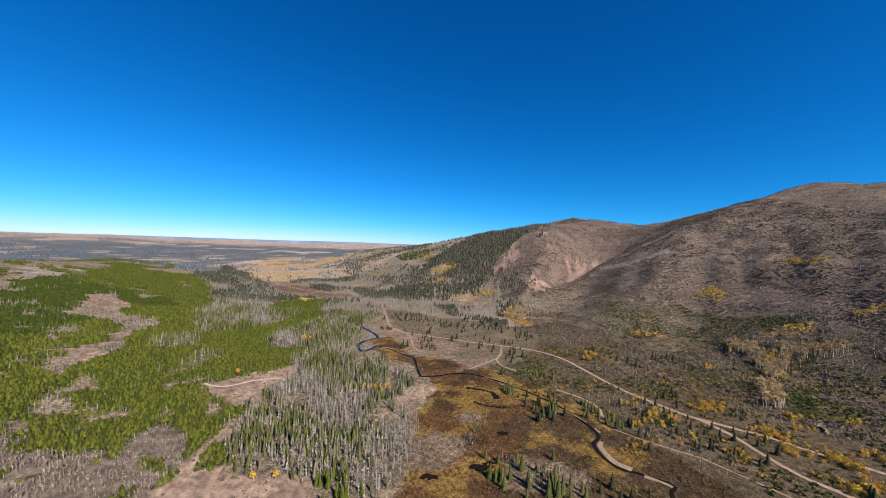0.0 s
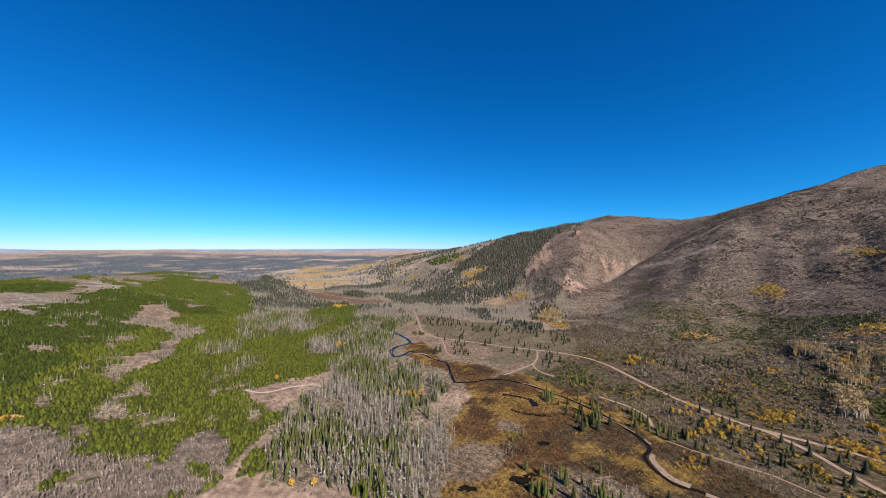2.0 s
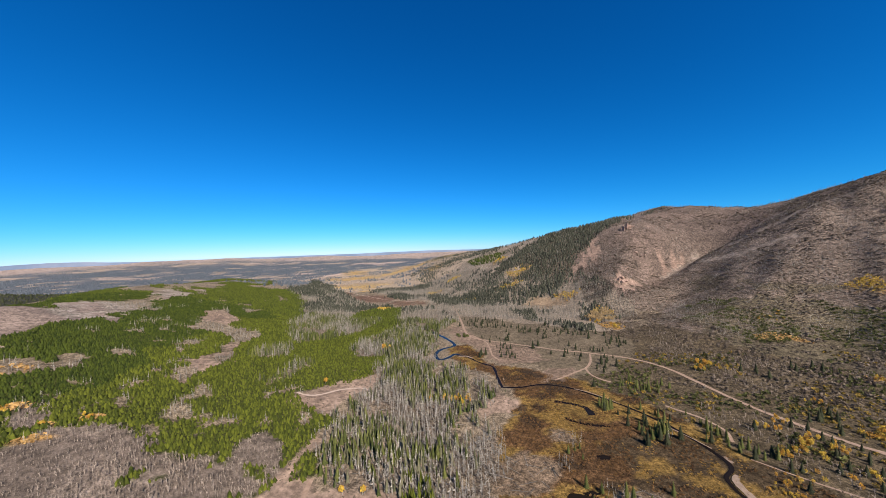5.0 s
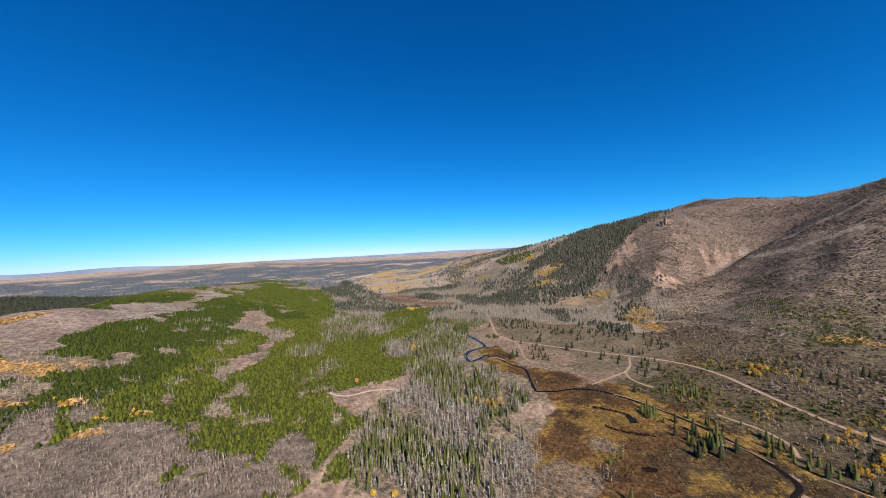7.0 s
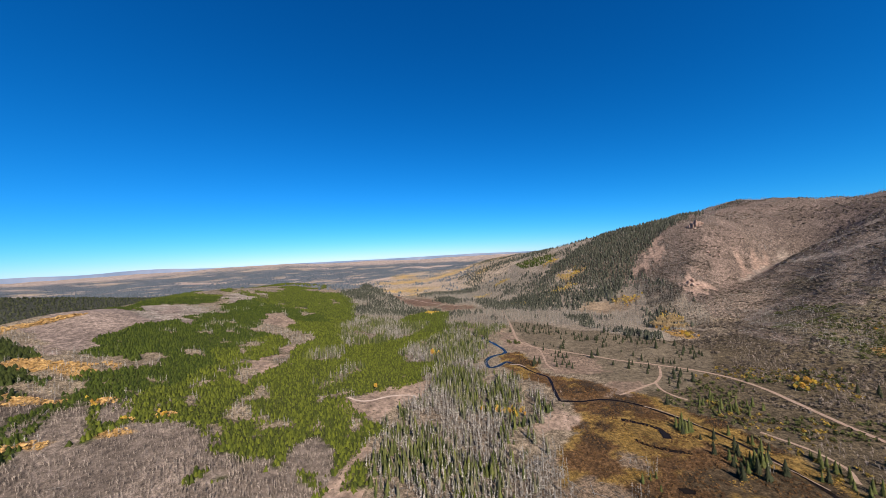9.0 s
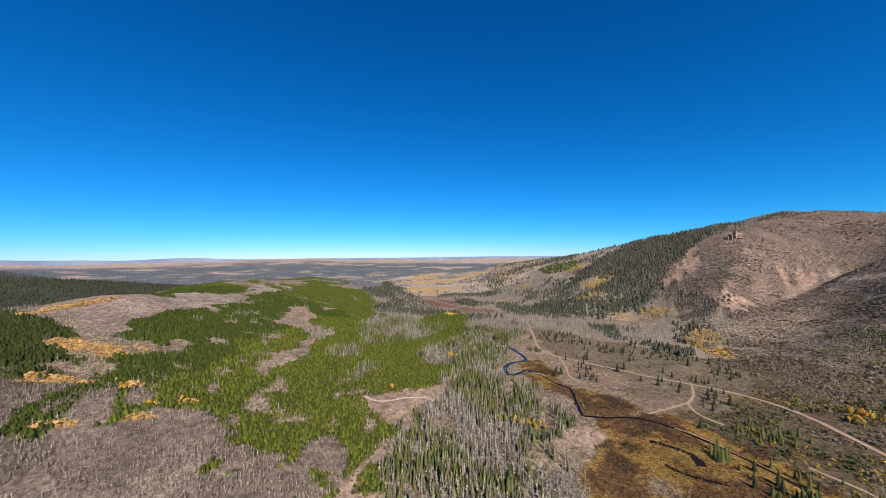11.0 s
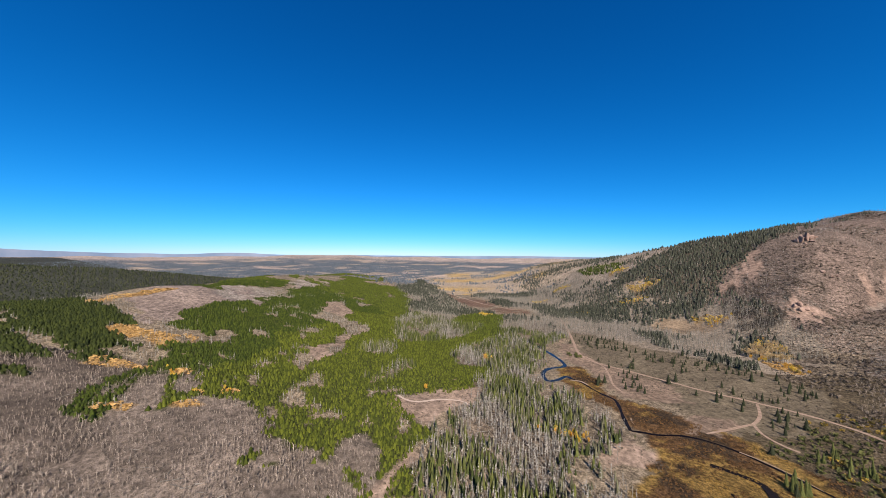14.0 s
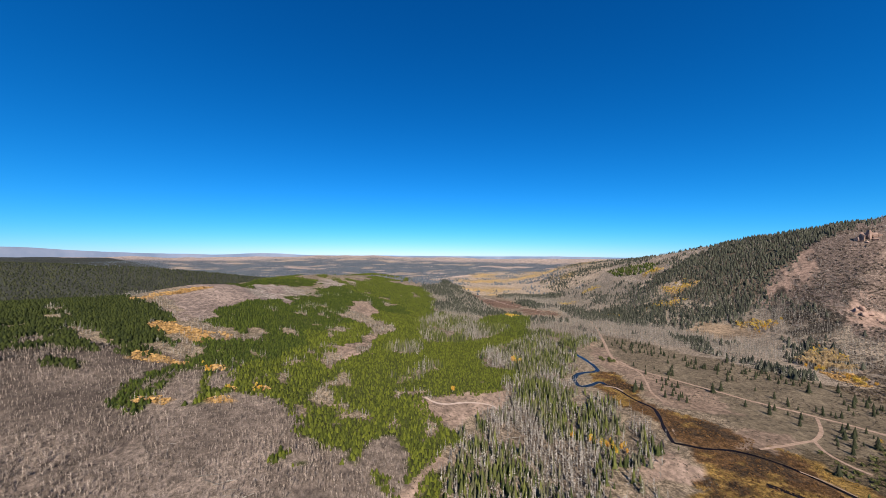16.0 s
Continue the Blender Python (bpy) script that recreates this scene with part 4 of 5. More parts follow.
BARE_ASPENS = [form((*pole(rng_of(150 + k), 0.026, 0.9, 4), 1), (*blades(rng_of(151 + k), 6, 0.45, 0.85, 0.12, 0.08, 1.4, 0.03), 1), (*leaves(rng_of(152 + k), 26, 0.78, (0.2, 0.2, 0.22), 0.06), 0)) for k in range(4)]
BUSHES = [bush_form(160 + k) for k in range(5)]
TUFTS = [bush_form(170 + k, 9, 0.36) for k in range(5)]
LOGS = [log_form(180 + k) for k in range(4)]


def woods():
    # young pines, close set
    x, y = sow(-480, -70, 60, 430, 1.42, 1)
    z, h = strewn(x, y, 16, 1.1)
    k = z["pine"] & off_roads(x, y)
    hill = k & inside(PINE_HILL, x, y)
    t = heights(hill.sum(), 1.5, 3.8, 8)
    plant("pine_wood", PINES, x[hill], y[hill], t, t * 1.05, [DARK_PINE, BARK], "dark olive pine wood on the crest of the hill", "pine wood", 9)
    k &= ~hill
    x, y = x[k], y[k]
    t = heights(len(x), 1.0, 2.8, 2) * (0.65 + 0.55 * wave(x, y, 40, 5))
    w = t * heights(len(x), 0.85, 1.25, 3)
    deep = x + 0.3 * (y - 150) + 45 * rough(x, y, 50, 13) < -222
    plant("pine_wood", PINES, x[~deep], y[~deep], t[~deep], w[~deep], [PINE, BARK], "dense bright green young pine wood on the slope", "pine wood", 4)
    plant("pine_wood", PINES, x[deep], y[deep], t[deep], w[deep], [DEEP_PINE, BARK], "deep green young pine wood on the slope", "pine wood", 10)
    x, y = sow(-800, -90, 320, 980, 2.6, 5)
    z, h = zones(x, y)
    k = z["pine"] & ((y > 430) | (x < -480))
    t = heights(k.sum(), 1.8, 3.6, 6)
    plant("pine_wood", FAR_PINES, x[k], y[k], t, t * 1.4, [FAR_PINE, BARK], "farther green young pine wood", "pine wood", 7)

    # standing dead conifers with live ones between
    x, y = sow(-260, 40, 95, 480, 1.95, 11)
    z, h = strewn(x, y, 17, 3.0)
    live = 0.85 * rough(x, y, 24, 15) + 0.5 * rough(x, y, 9, 25) + rng_of(12).uniform(-0.45, 0.45, len(x)) - 0.14 + 0.22 * ease(230, 330, y)
    open_ = (rough(x, y, 34, 19) < -0.36) | (rough(x, y, 15, 21) < -0.42)
    k = z["snag"] & off_roads(x, y) & ~open_
    dead, half, alive = k & (live < 0.02), k & (live >= 0.02) & (live < 0.2), k & (live >= 0.2)
    for mask, forms, mats, name, label, lo, hi, s, w in ((dead, SNAGS_F, [SNAG], "dead_conifer_wood", "grey standing dead conifers with broken limbs", 3.8, 8.5, 21, 1.15),
                                                         (half, SPRUCES, [SNAG_GREEN, SNAG], "half_dead_conifer_wood", "grey-green half dead conifers", 3.2, 7.5, 24, 0.95),
                                                         (alive, SPRUCES, [OLIVE, BARK], "conifer_wood", "olive green live conifers among dead ones", 2.2, 7.5, 27, 1.1)):
        t = heights(mask.sum(), lo, hi, s)
        plant(name, forms, x[mask], y[mask], t, t * w, mats, label, "conifer wood", s + 1, tilt=0.04)
    # scattered growth in the bare gaps of the pine wood
    x, y = sow(-420, -80, 100, 420, 3.0, 31)
    z, h = zones(x, y)
    k = ~z["pine"] & ~z["soil"] & ~z["snag"] & ~z["brush"] & ~z["bluff"] & (x < -60) & ~z["wet"] & (wave(x, y, 30, 7) > 0.35)
    t = heights(k.sum(), 2.2, 5, 32)
    plant("dead_conifer_wood", SNAGS_F, x[k], y[k], t, t * 1.3, [SNAG], "pale dead saplings in the gaps of the pine wood", "dead trees", 33, tilt=0.05)
    # leafless aspen thicket
    x, y = sow(-460, -70, 40, 200, 1.4, 41)
    z, h = zones(x, y)
    k = z["brush"] & (wave(x, y, 9, 17) + 0.5 * rough(x, y, 40, 14) > 0.2)
    t = heights(k.sum(), 1.8, 4.2, 42) * (0.55 + 0.75 * wave(x[k], y[k], 22, 3))
    plant("bare_aspen_thicket", TWIGS, x[k], y[k], t, t * 1.3, [TWIG], "leafless grey aspen thicket covering the near slope", "thicket", 43, tilt=0.12)
    # valley beyond the meadow
    x, y = sow(-460, 220, 410, 900, 2.4, 51)
    z, h = strewn(x, y, 18, 5)
    n = rough(x, y, 70, 53) - 0.25 * ((y > 540) & (x > 30)) + 0.45 * (along(CONIFER_ROW, x, y)[0] < 11) + rng_of(52).uniform(-0.6, 0.6, len(x))
    k = (z["mid"] | z["snag"] | (along(CONIFER_ROW, x, y)[0] < 15)) & ((y > 470) | (along(CONIFER_ROW, x, y)[0] < 15)) & (rough(x, y, 55, 57) > -0.75)
    for mask, forms, mats, name, label, s in ((k & (n < 0.4), FAR_SNAGS, [FAR_SNAG], "dead_conifer_wood", "grey dead trees across the middle of the valley", 54),
                                              (k & (n >= 0.4), FAR_PINES, [WOOD_NEEDLES, BARK], "conifer_wood", "dark conifers across the middle of the valley", 56)):
        t = heights(mask.sum(), 3.5, 7.5, s)
        plant(name, forms, x[mask], y[mask], t, t * 1.05, mats, label, "conifer wood", s + 1)
    # the strip of conifers along the stream up the valley
    x, y = sow(-720, -270, 560, 1260, 5, 58)
    d = along(VALLEY_STRIP, x + 9 * rough(x, y, 60, 59), y)[0]
    k = d < 12 + 6 * rough(x, y, 40, 60)
    t = heights(k.sum(), 4, 8, 59)
    plant("conifer_wood", FAR_PINES, x[k], y[k], t, t * 1.0, [WOOD_NEEDLES, BARK], "dark strip of conifers along the stream up the valley", "conifer wood", 60)
    # dark wood on the flank of the hill
    x, y = sow(-70, 340, 620, 1110, 2.9, 61)
    z, h = strewn(x, y, 19, 5)
    k = z["dark"] & (rough(x, y, 30, 67) > -0.62) & ~z["scarp"] & ~z["ember"]
    grey_ = k & (rng_of(62).uniform(0, 1, len(x)) < 0.26)
    k &= ~grey_
    t = heights(k.sum(), 3, 7, 63)
    plant("dark_conifer_wood", FAR_PINES, x[k], y[k], t, t * 0.95, [WOOD_NEEDLES, BARK], "dark conifer wood on the flank of the hill", "conifer wood", 64)
    t = heights(grey_.sum(), 4, 7, 65)
    plant("dead_conifer_wood", FAR_SNAGS, x[grey_], y[grey_], t, t * 1.2, [SNAG], "grey dead trees within the dark wood", "dead trees", 66)
    # loose growth on the low shoulder beyond the dark wood, with a green stand
    x, y = sow(-260, 200, 690, 1500, 5.4, 281)
    z, h = zones(x, y)
    k = z["upper"] & ~z["dark"] & ~z["ember"] & (wave(x, y, 45, 282) + 0.5 * wave(x, y, 14, 283) > 0.5)
    pick = rough(x, y, 60, 284) + rng_of(285).uniform(-0.5, 0.5, len(x))
    green = inside(GREEN_STAND, x, y)
    for mask, forms, mats, name, label, s in ((k & ~green & (pick > 0.12), FAR_PINES, [WOOD_NEEDLES, BARK], "scattered_wood", "dark conifers scattered over the low shoulder", 286),
                                              (k & ~green & (pick <= 0.12), FAR_SNAGS, [FAR_SNAG], "scattered_wood", "grey dead trees scattered over the low shoulder", 288),
                                              (green, FAR_PINES, [DEEP_PINE, BARK], "pine_wood", "green pine stand on the low shoulder", 290)):
        t = heights(mask.sum(), 3, 6.5, s)
        plant(name, forms, x[mask], y[mask], t, t * 1.2, mats, label, "far woods", s + 1)
    # small conifers along the crest of the bare hill
    x, y = sow(230, 460, 720, 900, 5, 292)
    k = (along(CREST, x, y)[0] < 9) & (wave(x, y, 25, 293) > 0.45)
    t = heights(k.sum(), 3, 6.5, 294)
    plant("conifer_wood", FAR_PINES, x[k], y[k], t, t * 0.9, [WOOD_NEEDLES, BARK], "small dark conifers along the hill crest", "conifer wood", 295)
    # charred thicket on the bare hill
    x, y = sow(120, 320, 535, 700, 2.2, 67)
    z, h = zones(x, y)
    k = z["ashen"]
    t = heights(k.sum(), 1.5, 4, 68)
    plant("charred_thicket", TWIGS, x[k], y[k], t, t * 1.4, [ASHEN], "charred dark thicket on the bare red hill", "thicket", 69, tilt=0.1)
    # burnt hillside: thin snags, fallen trunks, scrub
    x, y = sow(130, 1000, 100, 900, 5.0, 71)
    z, h = zones(x, y)
    k = (z["burnt"] | z["red"]) & (wave(x, y, 60, 73) > 0.52)
    t = heights(k.sum(), 2.5, 6, 74)
    plant("dead_conifer_wood", FAR_SNAGS, x[k], y[k], t, t * 1.1, [SNAG], "thin dead trees standing on the burnt hillside", "dead trees", 75, tilt=0.1)
    x, y = sow(130, 900, 100, 800, 4.9, 76)
    z, h = zones(x, y)
    k = (z["burnt"] | (z["red"] & (wave(x, y, 50, 77) > 0.5)))
    t = heights(k.sum(), 4, 10, 78)
    plant("fallen_trunks", LOGS, x[k], y[k], t, t, [SNAG], "pale fallen trunks strewn over the burnt hillside", "fallen trunks", 79, lie=True, sink=-0.05)
    x, y = sow(80, 620, 100, 660, 2.75, 81)
    z, h = zones(x, y)
    k = (x > 0.12 * y + 75) & ~z["sage"] & ~z["scarp"] & (wave(x, y, 22, 83) + 0.5 * wave(x, y, 7, 82) > 0.52) & off_roads(x, y, 3.2)
    for path in RIBS:
        k &= along(path, x, y)[0] > 5
    green = k & ((z["belt"] & (rough(x, y, 45, 85) > 0.18)) | z["verdant"])
    k &= ~green
    t = heights(k.sum(), 0.6, 1.9, 84) * (0.6 + 0.8 * wave(x[k], y[k], 16, 80))
    near = np.hypot(x[k], y[k]) < 290
    for mask, forms, label, s in ((near, TWIGS, "low grey-brown scrub at the foot of the hillside", 86), (~near, TUFTS, "low grey-brown scrub high on the hillside", 85)):
        plant("scrub", forms, x[k][mask], y[k][mask], t[mask], t[mask] * 1.3, [SCRUB], label, "scrub", s)
    t = heights(green.sum(), 0.8, 2.2, 87)
    plant("green_scrub", BUSHES, x[green], y[green], t, t * 1.4, [GREEN_SCRUB], "low dark green scrub at the foot of the hill", "scrub", 88)
    # dark shrubs over the bare red hill
    x, y = sow(150, 700, 560, 1000, 4.6, 261)
    z, h = zones(x, y)
    k = z["red"] & (h < 175) & (wave(x, y, 34, 262) + 0.6 * wave(x, y, 11, 263) > 0.72)
    t = heights(k.sum(), 0.9, 2.6, 264)
    plant("scrub", TUFTS, x[k], y[k], t, t * 1.2, [SCRUB], "dark low shrubs dotted over the red hill", "scrub", 265)
    # dark junipers below the pine hill
    x, y = sow(-420, -200, 40, 140, 3.2, 266)
    z, h = zones(x, y)
    k = z["brush"] & (rough(x, y, 16, 267, 3) - 0.012 * (x + 300) > 0.18)
    t = heights(k.sum(), 0.9, 2.4, 268)
    plant("juniper_scrub", TUFTS, x[k], y[k], t, t * 1.3, [ASHEN], "dark grey-brown scrub at the edge of the thicket", "scrub", 269)
    # dark willows along the banks of the stream
    x, y = sow(-70, 120, 98, 405, 1.5, 271)
    d = np.minimum(np.minimum(along(STREAM_LOW, x, y)[0], along(STREAM_MID, x, y)[0]), along(STREAM_UP, x, y)[0] - 0.8)
    k = (d > 1.3) & (d < 3.4) & (wave(x, y, 9, 272) > 0.5)
    t = heights(k.sum(), 0.4, 1.3, 273)
    plant("willow_scrub", TWIGS, x[k], y[k], t * 1.3, t * 1.6, [BANK_TWIGS], "dark leafless willows along the stream bank", "willow scrub", 274)
    # wetland willows and sedge
    x, y = sow(-60, 150, 95, 360, 1.6, 91)
    z, h = zones(x, y)
    ok = z["wet"] & off_roads(x, y, 3.0) & (stream_depth(x, y) < 0.25)
    gilt = rough(x, y, 17, 91) > 0.18
    k = ok & ~gilt & (wave(x, y, 8, 93) > 0.22)
    t = heights(k.sum(), 0.3, 1.0, 94)
    plant("willow_scrub", BUSHES, x[k], y[k], t, t * 1.3, [WILLOW], "low red-brown willow scrub in the wetland", "willow scrub", 95)
    k = ok & gilt & (wave(x, y, 7, 96) > 0.45)
    t = heights(k.sum(), 0.3, 0.8, 97)
    plant("sedge", BUSHES, x[k], y[k], t, t * 1.6, [SEDGE], "golden sedge tussocks in the wetland", "sedge", 98)
    # dead saplings standing in the wetland
    x, y = sow(20, 90, 120, 200, 1.9, 99)
    k = np.zeros(len(x), bool)
    for px, py, a in ((38, 186, 6), (62, 140, 8), (44, 152, 5), (72, 136, 6), (30, 168, 5), (84, 196, 4)):
        k |= np.hypot(x - px, y - py) < a * (1 + 0.6 * rough(x, y, 6, 98))
    k &= (stream_depth(x, y) < 0.2) & (wave(x, y, 4, 100) > 0.35)
    t = heights(k.sum(), 2, 5, 89)
    plant("dead_conifer_wood", SNAGS_F, x[k], y[k], t, t * 1.2, [SNAG], "grey dead saplings standing in the wetland", "dead trees", 90, tilt=0.08)
    # tufts of sage on the open meadow and the bare soil
    x, y = sow(-380, 150, 110, 520, 2.6, 101)
    z, h = zones(x, y)
    k = (z["sage"] | z["dry"] | z["soil"]) & off_roads(x, y, 2.6) & (wave(x, y, 12, 103) > 0.4)
    t = heights(k.sum(), 0.3, 0.9, 104)
    plant("sagebrush", TUFTS, x[k], y[k], t, t * 1.4, [SCRUB], "grey sagebrush tufts on dry ground", "sagebrush", 105)
    # far woods in the plain
    x, y = sow(-3000, 900, 700, 3400, 19, 111)
    r = np.hypot(x, y)
    z, h = zones(x, y)
    f = far_woods(x, y)
    k = (f > 0.02) & ~((x > -250) & (h > 25)) & (rough(x, y, 90, 83, 3) < 0.18) & (r > 850) & (r < 3400) & ~z["gold"] & ~z["dark"] & ~z["mid"] & ~z["pine"] & ~z["snag"]
    t = heights(k.sum(), 5, 8, 112)
    plant("far_wood", SPECKS, x[k], y[k], t, t * 1.6, [HAZY_NEEDLES, BARK], "far dark woods scattered over the plain", "far woods", 113)
    x, y = sow(-1900, -680, 60, 1000, 8.2, 114)
    z, h = zones(x, y)
    k = (h > 10) & (x < -700)
    t = heights(k.sum(), 3.2, 5.6, 115)
    plant("far_wood", SPECKS, x[k], y[k], t, t * 1.6, [SPRUCE, BARK], "dark conifer wood on the far western hill", "far woods", 116)
    # loose growth over the upper valley
    x, y = sow(-950, 260, 720, 2100, 8.5, 117)
    z, h = zones(x, y)
    r = np.hypot(x, y)
    free = ~z["dark"] & ~z["mid"] & ~z["snag"] & ~z["pine"] & ~z["red_meadow"] & (wave(x, y, 60, 118) > 0.35) & (r > 760) & ~((x > -200) & (h > 30)) & (x < 60)
    pick = rough(x, y, 80, 119) + rng_of(118).uniform(-0.6, 0.6, len(x))
    for mask, forms, mats, label, s in ((free & (pick > 0.45), SPECKS, [HAZY_NEEDLES, BARK], "scattered dark conifers up the valley", 160), (free & (pick < -0.25), FAR_SNAGS, [SNAG], "scattered grey dead trees up the valley", 162)):
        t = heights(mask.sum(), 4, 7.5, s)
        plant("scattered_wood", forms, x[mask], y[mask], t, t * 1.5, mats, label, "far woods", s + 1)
    # autumn aspen stands up the valley
    x, y = sow(-800, 0, 780, 2000, 10, 121)
    z, h = zones(x, y)
    k = z["gold"] & (rough(x, y, 90, 95) > 0.05)
    t = heights(k.sum(), 4, 7, 122)
    plant("far_aspen_wood", FAR_ASPENS, x[k], y[k], t, t * 1.6, [TAN_LEAF, ASPEN_BARK], "tan and yellow aspen stands far up the valley", "aspen wood", 123)
    # low aspen growth in autumn colour
    x, y = sow(-450, 520, 90, 860, 1.5, 131)
    z, h = zones(x, y)
    k = z["ember"]
    near = k & (np.hypot(x, y) < 480)
    t = heights(near.sum(), 0.5, 1.5, 132)
    plant("aspen_thicket", TUFTS, x[near], y[near], t, t * 1.7, [EMBER], "low orange aspen thicket on the slope", "aspen thicket", 133)
    k &= ~near & (rng_of(134).uniform(0, 1, len(x)) < 0.5)
    t = heights(k.sum(), 2, 5, 135)
    plant("aspen_thicket", FAR_ASPENS, x[k], y[k], t, t * 1.5, [GOLD, ASPEN_BARK], "yellow aspen stands on the far slopes", "aspen thicket", 136)
    # dark olive shrubs over the flats by the roads
    x, y = sow(70, 300, 100, 330, 3.6, 156)
    z, h = zones(x, y)
    k = (z["flat"] | z["burnt"]) & off_roads(x, y, 3) & (h < 30) & (rough(x, y, 26, 157) > 0.05)
    t = heights(k.sum(), 0.8, 2.6, 158)
    plant("green_scrub", BUSHES, x[k], y[k], t, t * 1.0, [GREEN_SCRUB], "dark olive shrubs scattered beside the road", "scrub", 159)
    # grey leafless thickets above the road
    x, y = sow(105, 420, 140, 450, 2.8, 166)
    z, h = zones(x, y)
    k = (z["flat"] | z["burnt"]) & off_roads(x, y, 3) & (x > 0.12 * y + 90) & (rough(x, y, 34, 167) > 0.12)
    t = heights(k.sum(), 1.6, 4.2, 168)
    plant("bare_aspen_thicket", TWIGS, x[k], y[k], t, t * 1.5, [TWIG], "grey leafless aspen thickets above the road", "thicket", 169, tilt=0.1)
    # tall aspens, nearly bare, with pale trunks
    x, y = sow(90, 420, 170, 520, 2.1, 137)
    z, h = zones(x, y)
    k = z["stand"] & off_roads(x, y) & (wave(x, y, 8, 140) + 0.3 * wave(x, y, 3, 142) > 0.5)
    t = heights(k.sum(), 5.5, 9, 138)
    plant("aspen_stand", BARE_ASPENS, x[k], y[k], t, t * 1.0, [TAN_LEAF, ASPEN_BARK], "pale-trunked aspens with thin tan leaves", "aspen stand", 139)
    # fallen trunks among the dead trees and on the dry tongues of the wetland
    x, y = sow(-240, 150, 100, 420, 5.5, 141)
    z, h = zones(x, y)
    k = (z["snag"] | z["dry"] | (z["brush"] & (wave(x, y, 30, 143) > 0.8))) & off_roads(x, y, 4)
    t = heights(k.sum(), 4, 9, 144)
    plant("fallen_trunks", LOGS, x[k], y[k], t, t, [SNAG], "pale fallen trunks lying among dead trees", "fallen trunks", 145, lie=True, sink=-0.05)
    # yellow scrub along the roads
    x, y = sow(90, 330, 100, 330, 4.5, 151)
    z, h = zones(x, y)
    k = z["flat"] & off_roads(x, y, 3) & (rough(x, y, 35, 153) > 0.3)
    t = heights(k.sum(), 0.9, 2.4, 154)
    plant("yellow_scrub", BUSHES, x[k], y[k], t, t * 1.1, [YELLOW_SCRUB], "olive and yellow autumn scrub beside the road", "scrub", 155)


woods()


# ---- single trees ----
def part(name, mesh, parent, label=""):
    ob = new(name, mesh)
    ob.parent = parent
    return tagged(ob, label)


def single_tree(name, crown_form, trunk_form, crown_mat, trunk_mat, label, category, group):
    """A tree with its trunk and crown, one metre high, to be copied."""
    base = new(name)
    base.empty_display_size = 0.5
    tone = 0.5
    v, f = trunk_form
    part("trunk", linked_mesh("trunk", v, f, [trunk_mat], None, np.full(len(v), tone)), base)
    v, f = crown_form
    part("crown", linked_mesh("crown", v, f, [crown_mat], None, np.full(len(v), tone)), base)
    return tagged(base, label, category, group)


def set_out(first, spots, seed):
    """Copies of a tree at (x, y, height); the first one moves to the first spot."""
    g = rng_of(seed)
    for i, (x, y, t) in enumerate(spots):
        z = float(ground_at(np.array([x], float), np.array([y], float))[0]) - 0.08
        m = Matrix.LocRotScale((x, y, z), Euler((0, 0, g.uniform(0, 6.28))), None)
        wide = t * g.uniform(0.88, 1.12)
        ob = first if i == 0 else copy_thing(first, m)
        ob.matrix_basis = m @ Matrix.Diagonal((wide, wide, t, 1))


def meadow_trees():
    spots_a = [(98, 378, 9), (117, 389, 7.5), (52, 410, 6), (52, 378, 6), (37, 344, 8), (-12, 322, 8), (96, 419, 6), (34, 418, 5), (15, 381, 5), (15, 408, 5), (0, 430, 5), (-13, 316, 7), (-8, 324, 7), (43, 351, 8), (51, 326, 5), (61, 319, 6), (56, 383, 5), (29, 406, 5), (17, 393, 5), (41, 406, 5), (6, 317, 6), (67, 255, 6), (63, 221, 6), (131, 204, 6), (121, 170, 6), (125, 170, 5), (113, 178, 7), (122, 181, 6), (118, 158, 5), (103, 191, 6)]
    spots_b = [(218, 289, 7), (235, 297, 7), (235, 289, 8), (221, 297, 7)]
    spots = spots_a + spots_b
    x, y = sow(-45, 135, 270, 480, 7, 201)
    z, h = zones(x, y)
    n = rough(x, y, 45, 205)
    k = z["sage"] & off_roads(x, y, 4) & (n > 0.0)
    g = rng_of(206)
    spots += [(a, b, g.uniform(2.4, 6)) for a, b in zip(x[k], y[k])]
    # along the foot of the meadow and the right bank
    x, y = sow(70, 190, 120, 300, 7, 207)
    z, h = zones(x, y)
    k = ~z["sage"] & off_roads(x, y, 4) & (rough(x, y, 40, 209) > 0.22) & (along(STREAM_LOW, x, y)[0] > 4)
    spots += [(a, b, g.uniform(3, 7.5)) for a, b in zip(x[k], y[k])]
    kinds = []
    for k in range(4):
        kinds.append(single_tree("conifer_tree", star_tiers(rng_of(210 + k), 8, 8, 0.24, 0.07), pole(rng_of(k), 0.03, 0.7, 6), SPRUCE, BARK,
                                 "single dark green conifer on the open meadow", "tree", "conifers on the meadow"))
    for k in range(4):
        set_out(kinds[k], spots[k::4], 220 + k)
    


meadow_trees()


